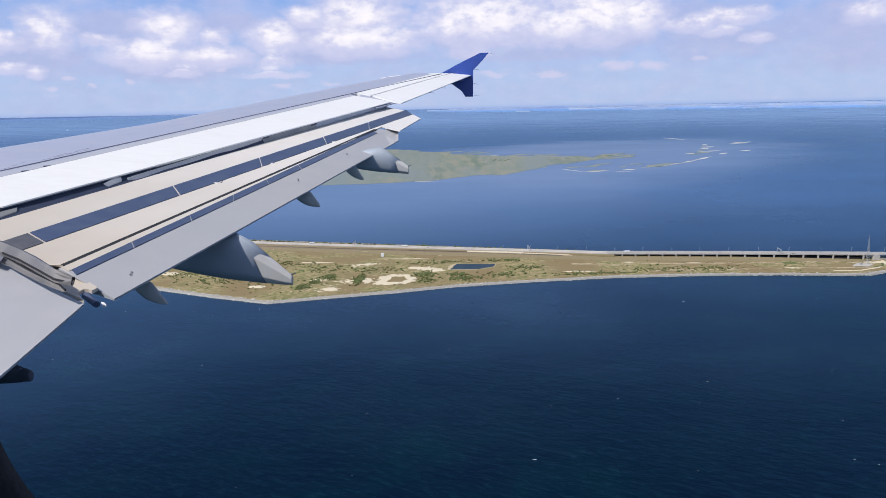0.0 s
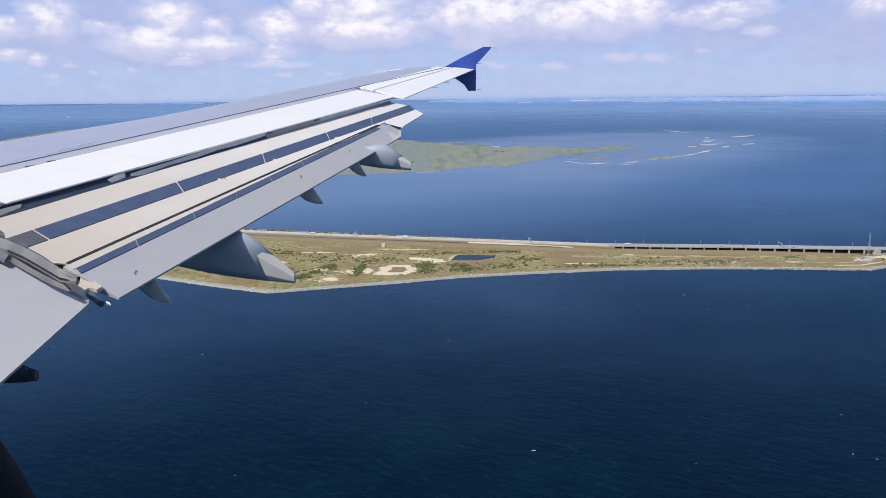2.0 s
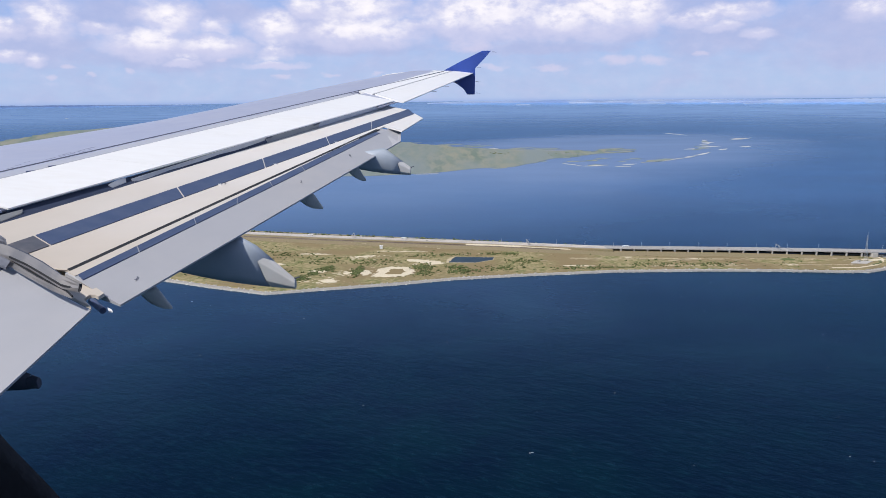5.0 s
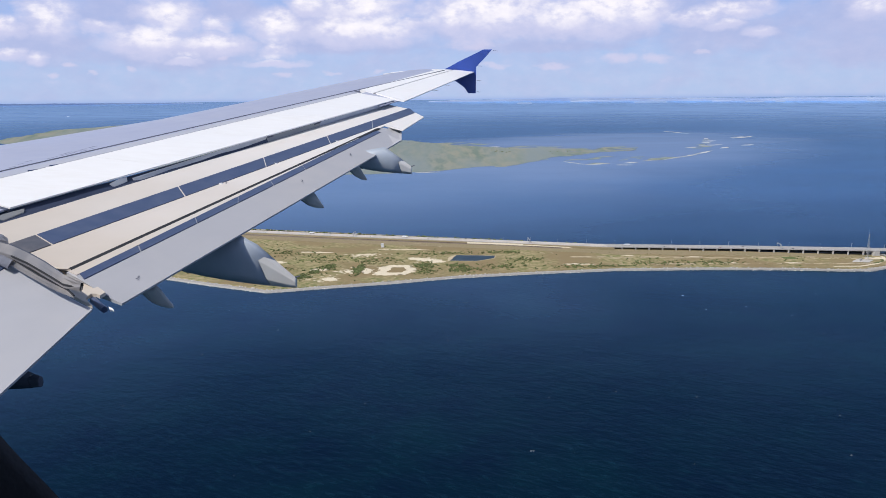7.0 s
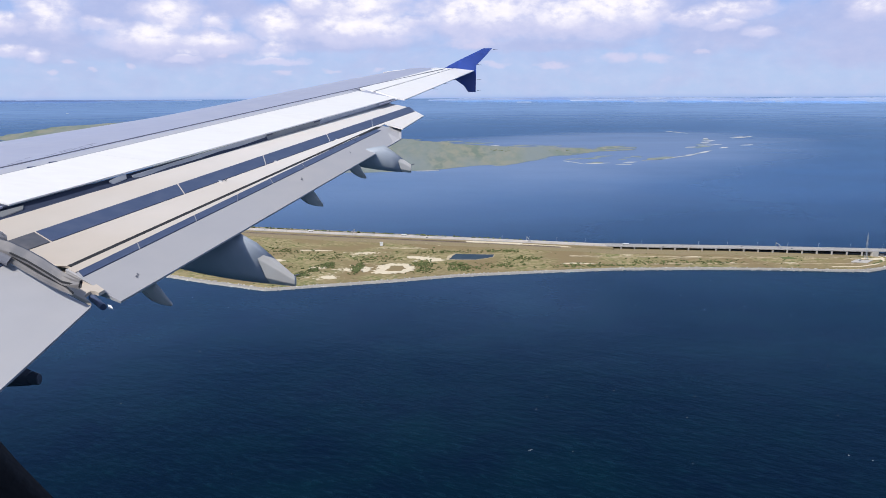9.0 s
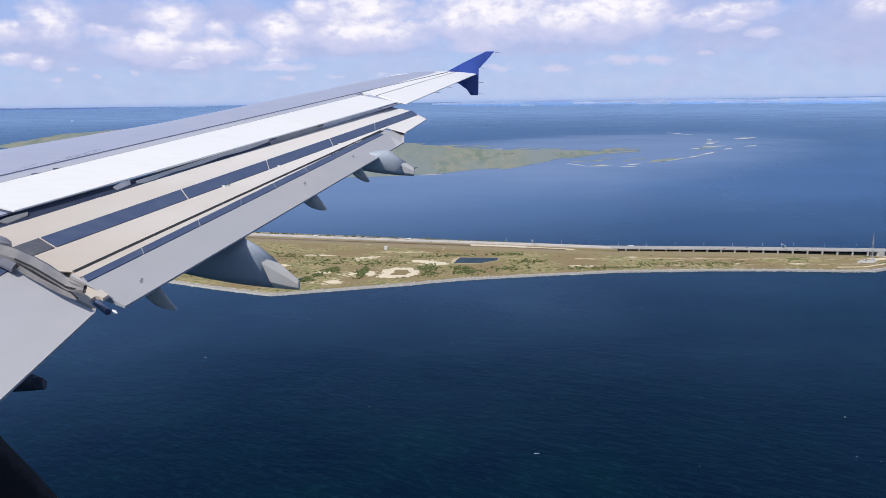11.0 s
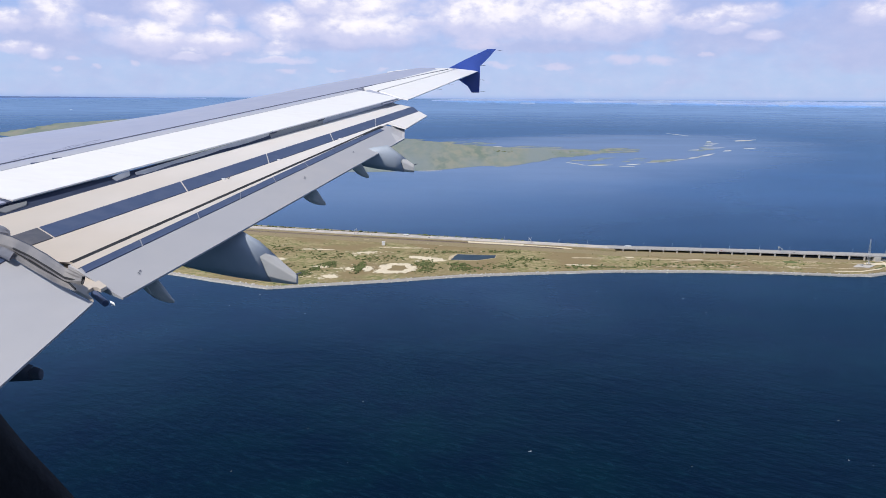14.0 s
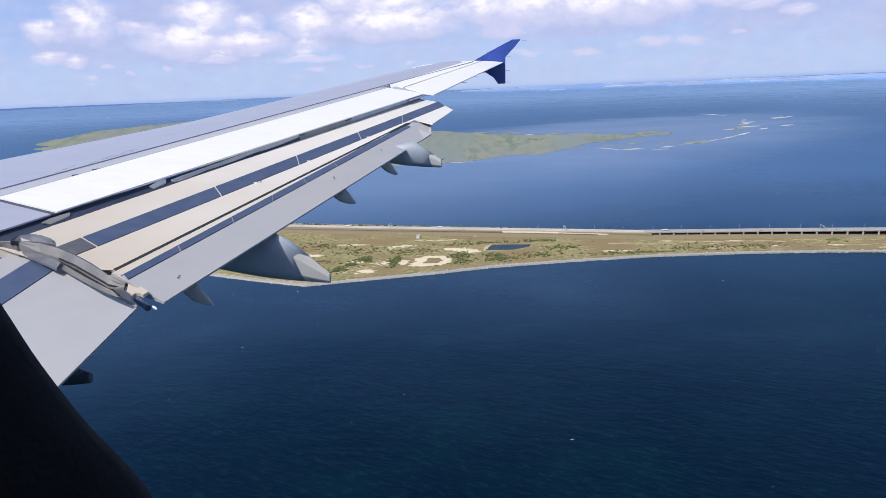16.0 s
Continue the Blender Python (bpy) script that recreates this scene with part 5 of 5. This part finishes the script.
while lx < 620:
    y, z = road_line(lx)
    copy_thing(lamp, pose(lx, y + 3.45, z))
    lx += 17.5


# road sign gantries
def gantry():
    e = empty("sign_gantry")
    for yy in (-4.05, 4.0):
        bm = bmesh.new()
        box(bm, (-0.13, yy - 0.13, 0), (0.13, yy + 0.13, 2.6), 0.03)
        part("upright", bm, POLE, e)
    bm = bmesh.new()
    box(bm, (-0.15, -4.2, 2.45), (0.15, 4.15, 2.8), 0.04)
    part("crossbeam", bm, POLE, e)
    for yy in (-2.6, 2.2):
        bm = bmesh.new()
        box(bm, (-0.26, yy - 0.9, 2.1), (-0.16, yy + 0.9, 3.0), 0.02)
        part("sign_panel", bm, POLE, e)
    return tagged(e, "pale grey sign gantry spanning the carriageway", "gantry", "gantries over the road")


gan = gantry()
gan.matrix_basis = pose(1.0, road_line(1)[0], road_line(1)[1])
for gx in (153.0, 330.0, -118.0):
    y, z = road_line(gx)
    copy_thing(gan, pose(gx, y, z, 0, 0, -9))


# vehicles
def car(mat, label):
    e = empty("car")
    bm = bmesh.new()
    prof = [(-0.56, 0.10), (-0.56, 0.22), (-0.34, 0.25), (-0.2, 0.37), (0.2, 0.37), (0.38, 0.25), (0.55, 0.22), (0.57, 0.10)]
    loft(bm, [[Vector((px, yy, pz)) for px, pz in prof] for yy in (-0.22, 0.22)])
    bmesh.ops.bevel(bm, geom=bm.edges[:], offset=0.015, segments=1, affect="EDGES")
    part("body", bm, mat, e)
    bm = bmesh.new()
    loft(bm, [[Vector((px, yy, pz)) for px, pz in ((-0.32, 0.255), (-0.19, 0.355), (0.19, 0.355), (0.35, 0.255))] for yy in (-0.226, 0.226)])
    part("glazing", bm, GLASS, e)
    for wx in (-0.35, 0.35):
        for wy in (-0.2, 0.2):
            bm = bmesh.new()
            bar(bm, (wx, wy - 0.03, 0.09), (wx, wy + 0.03, 0.09), 0.09, sides=10)
            part("wheel", bm, TYRE, e)
    return tagged(e, label, "car", "vehicles on the road")


def lorry(label):
    e = empty("lorry")
    bm = bmesh.new()
    box(bm, (-2.1, -0.32, 0.28), (1.25, 0.32, 1.0), 0.02)
    part("cargo_box", bm, CARWHITE, e)
    bm = bmesh.new()
    loft(bm, [[Vector((px, yy, pz)) for px, pz in ((1.32, 0.15), (1.32, 0.85), (1.75, 0.85), (1.9, 0.5), (1.9, 0.15))] for yy in (-0.3, 0.3)])
    part("cab", bm, CARWHITE, e)
    bm = bmesh.new()
    box(bm, (-2.1, -0.25, 0.16), (1.85, 0.25, 0.28))
    part("chassis", bm, CARDARK, e)
    for wx in (-1.8, -1.45, -1.1, 0.9, 1.6):
        for wy in (-0.27, 0.27):
            bm = bmesh.new()
            bar(bm, (wx, wy - 0.05, 0.13), (wx, wy + 0.05, 0.13), 0.13, sides=10)
            part("wheel", bm, TYRE, e)
    return tagged(e, label, "lorry", "vehicles on the road")


def park(ob, x, lane):
    (y, z), (y1, z1) = road_line(x), road_line(x + 4)
    m = Matrix.Translation((x, y + lane, z + 0.005)) @ Matrix.Rotation(math.atan2(y1 - y, 4) + (0 if lane < 0 else math.pi), 4, "Z") @ Matrix.Rotation(-math.atan2(z1 - z, 4) * (1 if lane < 0 else -1), 4, "Y")
    return m


kinds = [car(CARWHITE, "white car on the pale motorway"), car(CARDARK, "dark car on the pale motorway"), car(CARRED, "red car on the pale motorway"), lorry("white box lorry on the pale motorway")]
places = [(-106, -2.2, 0), (-82, 2.0, 3), (-66, -2.2, 1), (-40, 2.0, 0), (-22, -2.8, 0), (62, 2.0, 3), (84, -2.1, 1), (97, 2.2, 0), (118, -2.0, 2), (133, 2.0, 1), (160, -2.0, 1), (178, 2.1, 0), (216, -1.8, 0), (239, 1.9, 1), (268, -1.9, 3), (301, 1.9, 0), (350, -1.9, 1), (-150, 2.0, 3), (-185, -2.0, 0), (-226, 2.1, 1), (-260, -2, 3)]
used = set()
for x, lane, k in places:
    if k not in used:
        used.add(k)
        kinds[k].matrix_basis = park(kinds[k], x, lane)
    else:
        copy_thing(kinds[k], park(kinds[k], x, lane))


# lattice mast near the island's end
mast = tagged(empty("lattice_mast", (193, 437, 1.1)), "tall slender grey lattice radio mast on the grass", "mast")
MH = 15.5
for k in range(3):
    a0 = 2 * math.pi * k / 3
    bm = bmesh.new()
    bar(bm, (1.1 * math.cos(a0), 1.1 * math.sin(a0), 0), (0.16 * math.cos(a0), 0.16 * math.sin(a0), MH), 0.09, 0.05)
    part("leg", bm, POLE, mast)
bm = bmesh.new()
lev = [MH * i / 11 for i in range(12)]
for z0, z1 in zip(lev, lev[1:]):
    for k in range(3):
        r0, r1 = 1.1 - 0.94 * z0 / MH, 1.1 - 0.94 * z1 / MH
        a0, a1 = 2 * math.pi * k / 3, 2 * math.pi * (k + 1) / 3
        bar(bm, (r0 * math.cos(a0), r0 * math.sin(a0), z0), (r1 * math.cos(a1), r1 * math.sin(a1), z1), 0.04, sides=4)
        bar(bm, (r1 * math.cos(a0), r1 * math.sin(a0), z1), (r1 * math.cos(a1), r1 * math.sin(a1), z1), 0.035, sides=4)
part("bracing", bm, POLE, mast)
bm = bmesh.new()
bar(bm, (0, 0, MH), (0, 0, MH + 1.8), 0.05, 0.02)
part("antenna", bm, POLE, mast)


def hut(at, sx, sy, h, label, wall=CARWHITE, spin=0):
    e = empty("hut", at)
    bm = bmesh.new()
    box(bm, (-sx, -sy, 0), (sx, sy, h), 0.03)
    part("wall", bm, wall, e)
    bm = bmesh.new()
    box(bm, (-sx - 0.12, -sy - 0.12, h), (sx + 0.12, sy + 0.12, h + 0.14), 0.03)
    part("roof", bm, wall, e)
    bm = bmesh.new()
    box(bm, (sx - 0.02, -0.3, 0.02), (sx + 0.02, 0.3, h * 0.75))
    part("door", bm, CARDARK, e)
    e.rotation_euler = (0, 0, radians(spin))
    return tagged(e, label, "hut", "huts on the island")


hut((-97, 505, 1.1), 1.0, 0.9, 2.2, "small white technical hut beside the railway")
tagged(patch("gravel_yard", [(180, 431), (189, 429), (196, 435), (187, 438)], TOP + 0.24, CONCRETE, amp=0.5, scale=0.4, thick=0.12, steps=1.5), "pale gravel yard at the island tip", "yard")
hut((187, 434, 1.35), 0.8, 0.6, 0.9, "low pale service hut on a gravel yard", CONCRETE, 20)
tagged(patch("dark_hollow", [(176, 446), (181, 445), (183, 448), (178, 449.5)], TOP + 0.05, BUSH, amp=0.5, scale=0.5, thick=0.06, steps=1.0), "dark round scrub hollow in the grass", "hollow")
spots = []
for i in range(420):
    a = rng.uniform(-1.3, 1.35)
    spots.append((203 + 8.5 * math.cos(a) + rng.gauss(0, 0.5), 440 + 13 * math.sin(a) + rng.gauss(0, 0.4), 1.25, rng.uniform(0.2, 0.45)))
tagged(scatter_mesh("inner_rock_wall", spots, STONE), "curved row of pale boulders at the island tip", "rocks", kind="stuff")

settle([ob for ob in bpy.data.objects if ob not in before], 3.1, (-47.1, 467.4), (9.9, 465.6))

# ---- the low green island beyond ----
before = set(bpy.data.objects)
MARSH_EDGE = [(-300, 1030), (-180, 1010), (-75, 1022), (-23, 1038), (50, 1112), (108, 1138), (150, 1215), (177, 1270), (258, 1400), (285, 1450), (262, 1490), (178, 1530), (79, 1540), (13, 1645), (-65, 1808), (-119, 1840), (-420, 2250), (-800, 2900), (-1000, 3400), (-1235, 3826), (-1322, 3191), (-1347, 2680), (-1170, 2028), (-900, 1560), (-600, 1250)]
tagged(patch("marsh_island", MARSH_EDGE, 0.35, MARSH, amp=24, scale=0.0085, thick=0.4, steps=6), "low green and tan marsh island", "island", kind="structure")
for i in range(64):
    s_, a = rng.random(), rng.uniform(6, 20)
    x, y = (rng.uniform(190, 330), rng.uniform(1180, 1420)) if i < 12 else ((60 + 220 * s_, 1095 + 330 * s_ + rng.uniform(-30, 10)) if i < 22 else (470 + 130 * s_, 1420 + 330 * s_ + rng.uniform(-20, 30)))
    if i >= 30:
        a = rng.uniform(10, 34)
        x, y = (-120 + 380 * s_, 1790 - 330 * s_ + rng.uniform(-20, 60)) if i < 46 else (180 + 190 * s_, 1330 + 180 * s_ + rng.uniform(-60, 50))
    o = [(x - a, y - a * 0.7), (x + a * 0.4, y - a * 0.2), (x + a, y + a * 0.9), (x - a * 0.2, y + a * 0.5)]
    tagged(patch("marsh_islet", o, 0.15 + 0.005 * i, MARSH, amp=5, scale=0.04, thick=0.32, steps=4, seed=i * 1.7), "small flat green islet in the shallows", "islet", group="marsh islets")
# shallow pools left in the marsh
for i, (x, y, a) in enumerate([(150, 1420, 34), (60, 1330, 30), (-40, 1480, 46), (200, 1480, 26), (-150, 1300, 36), (20, 1180, 22), (-160, 1640, 50), (90, 1230, 20), (215, 1400, 22), (-280, 1500, 44), (0, 1580, 30), (-60, 1150, 24), (120, 1490, 30), (-250, 1850, 60)]):
    o = [(x - 1.5 * a, y - a * 0.5), (x, y - a * 0.35), (x + 1.6 * a, y + a * 0.1), (x + 0.9 * a, y + a * 0.6), (x - 0.4 * a, y + a * 0.3), (x - 1.3 * a, y + a * 0.2)]
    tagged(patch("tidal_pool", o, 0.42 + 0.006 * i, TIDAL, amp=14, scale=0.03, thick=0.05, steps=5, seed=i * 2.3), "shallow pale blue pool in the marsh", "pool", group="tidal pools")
# sand bars: both ends and half width
BARS = [(303, 1182, 400, 1272, 6), (392, 1265, 432, 1318, 4), (428, 1318, 484, 1396, 4), (183, 1186, 204, 1134, 4), (206, 1130, 246, 1146, 5), (250, 1120, 272, 1116, 3), (268, 1150, 292, 1162, 4),
        (508, 1546, 562, 1566, 7), (540, 1630, 575, 1668, 5), (563, 1690, 598, 1708, 7), (596, 1780, 612, 1806, 5), (462, 1480, 490, 1504, 6), (520, 1460, 548, 1490, 5), (590, 1540, 622, 1560, 5),
        (618, 2190, 640, 2040, 6), (668, 1800, 750, 1882, 7), (676, 1830, 720, 1866, 5), (90, 1560, 112, 1566, 5), (-40, 1030, -8, 1036, 3)]
for i, (x0, y0, x1, y1, w) in enumerate(BARS):
    o = [(x0, y0), (x0 * 0.6 + x1 * 0.4 + w, y0 * 0.6 + y1 * 0.4 - w), (x1, y1), (x0 * 0.5 + x1 * 0.5 - w * 0.4, y0 * 0.5 + y1 * 0.5 + w * 0.5)]
    tagged(patch("sand_bar", o, 0.5, BARSAND, amp=2, scale=0.06, thick=0.56, steps=4, seed=i * 2.0), "bright narrow sand bar in the shallows", "sand bar", group="sand bars")
for i, o in enumerate([[(312, 1193), (336, 1200), (372, 1246), (358, 1250), (325, 1218)], [(212, 1136), (236, 1146), (228, 1152)]]):
    tagged(patch("sand_bar_grass", o, 0.9, MARSH, amp=4, scale=0.05, thick=0.5, steps=5), "grass tuft cover on a sand bar", "grass patch")
spots = [(rng.uniform(80, 120), rng.uniform(1380, 1430), 0.9, rng.uniform(1.6, 2.6)) for i in range(10)]
while len(spots) < 320:
    x, y = rng.uniform(-600, 260), rng.uniform(1030, 1900)
    if inside(x, y, offset(MARSH_EDGE, 25)) and noise.noise(Vector((x * 0.01, y * 0.01, 7.0))) > -0.1:
        spots.append((x, y, 0.5, rng.uniform(0.6, 1.9)))
tagged(scatter_mesh("marsh_scrub", spots, BUSH, jag=0.3, squash=(0.4, 0.7)), "hazy green scrub on the far island", "bushes", kind="stuff")
for ob in [ob for ob in bpy.data.objects if ob not in before]:
    for v in ob.data.vertices:
        v.co = far_place(*(v.co * PLAN))


# far coast on the horizon: bearings, distance and height
def coast(name, u0, u1, dist, high, mat, seed, label, low=0.0):
    bm = bmesh.new()
    rings = []
    n = max(12, int((u1 - u0) * 400))
    for i in range(n + 1):
        u = u0 + (u1 - u0) * i / n
        env = max(0.03, math.sin(math.pi * i / n)) ** 0.5
        h = low + (high - low) * env * (0.55 + 0.45 * abs(noise.noise(Vector((u * 18, seed, 0)))) + 0.35 * abs(noise.noise(Vector((u * 120, seed, 1)))))
        rings.append([far_place(d * math.sin(u), d * math.cos(u), z) for d, z in ((dist, 0), (dist * 1.2, 0), (dist * 1.2, h * 0.9), (dist, h))])
    loft(bm, rings)
    return part(name, bm, mat, label=label)


backdrop = tagged(empty("backdrop"), "thin hazy blue coastline on the horizon", "coast", kind="structure")
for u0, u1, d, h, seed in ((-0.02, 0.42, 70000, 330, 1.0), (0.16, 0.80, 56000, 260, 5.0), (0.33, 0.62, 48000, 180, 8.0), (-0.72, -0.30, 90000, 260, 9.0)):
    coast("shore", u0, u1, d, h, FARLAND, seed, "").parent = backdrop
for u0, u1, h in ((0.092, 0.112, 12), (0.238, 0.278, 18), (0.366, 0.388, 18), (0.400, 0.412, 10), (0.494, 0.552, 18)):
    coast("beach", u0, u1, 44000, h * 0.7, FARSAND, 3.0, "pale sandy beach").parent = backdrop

# boat on the far water
boat = tagged(empty("boat"), "small white boat far out on the sea", "boat")
bm = bmesh.new()
loft(bm, [[Vector((x, w * c, z)) for c, z in ((-1, 3.0), (1, 3.0), (0.5, 0.0), (-0.5, 0.0))] for x, w in ((-14, 2.5), (-6, 3.5), (6, 3.2), (16, 0.3))])
part("hull", bm, CARWHITE, boat)
bm = bmesh.new()
box(bm, (-8, -2, 3.0), (3, 2, 5.5), 0.3)
part("cabin", bm, CARWHITE, boat)
boat.matrix_basis = Matrix.Translation(far_place(-2434 * PLAN, 5031 * PLAN)) @ Matrix.Scale(0.55, 4)

# small whitecaps
spots_v, spots_f = [], []
for i in range(80):
    d = 120 + 330 * rng.random() ** 1.2
    b = rng.uniform(-0.62, 0.66)
    x, y = d * math.sin(b), d * math.cos(b)
    if inside(x, y, offset(SHORE, -6)) or y > 405:
        continue
    w, h = rng.uniform(0.08, 0.36) * (2.2 if rng.random() < 0.12 else 1.0), rng.uniform(0.08, 0.18)
    base = len(spots_v)
    k = 7
    for j in range(k):
        a = 2 * math.pi * j / k
        s = rng.uniform(0.5, 1.2)
        spots_v.append((x + w * s * math.cos(a), y + h * s * math.sin(a) + 0.15 * w * math.cos(a), 0.05))
    spots_v.append((x, y, 0.11))
    spots_f += [(base + j, base + (j + 1) % k, base + k) for j in range(k)]
me = bpy.data.meshes.new("whitecaps")
me.from_pydata(spots_v, [], spots_f)
me.materials.append(FOAM)
me.transform(Matrix.Scale(PLAN, 4))
tagged(new("whitecaps", me), "tiny scattered white wave crests on the sea", "foam", kind="stuff")
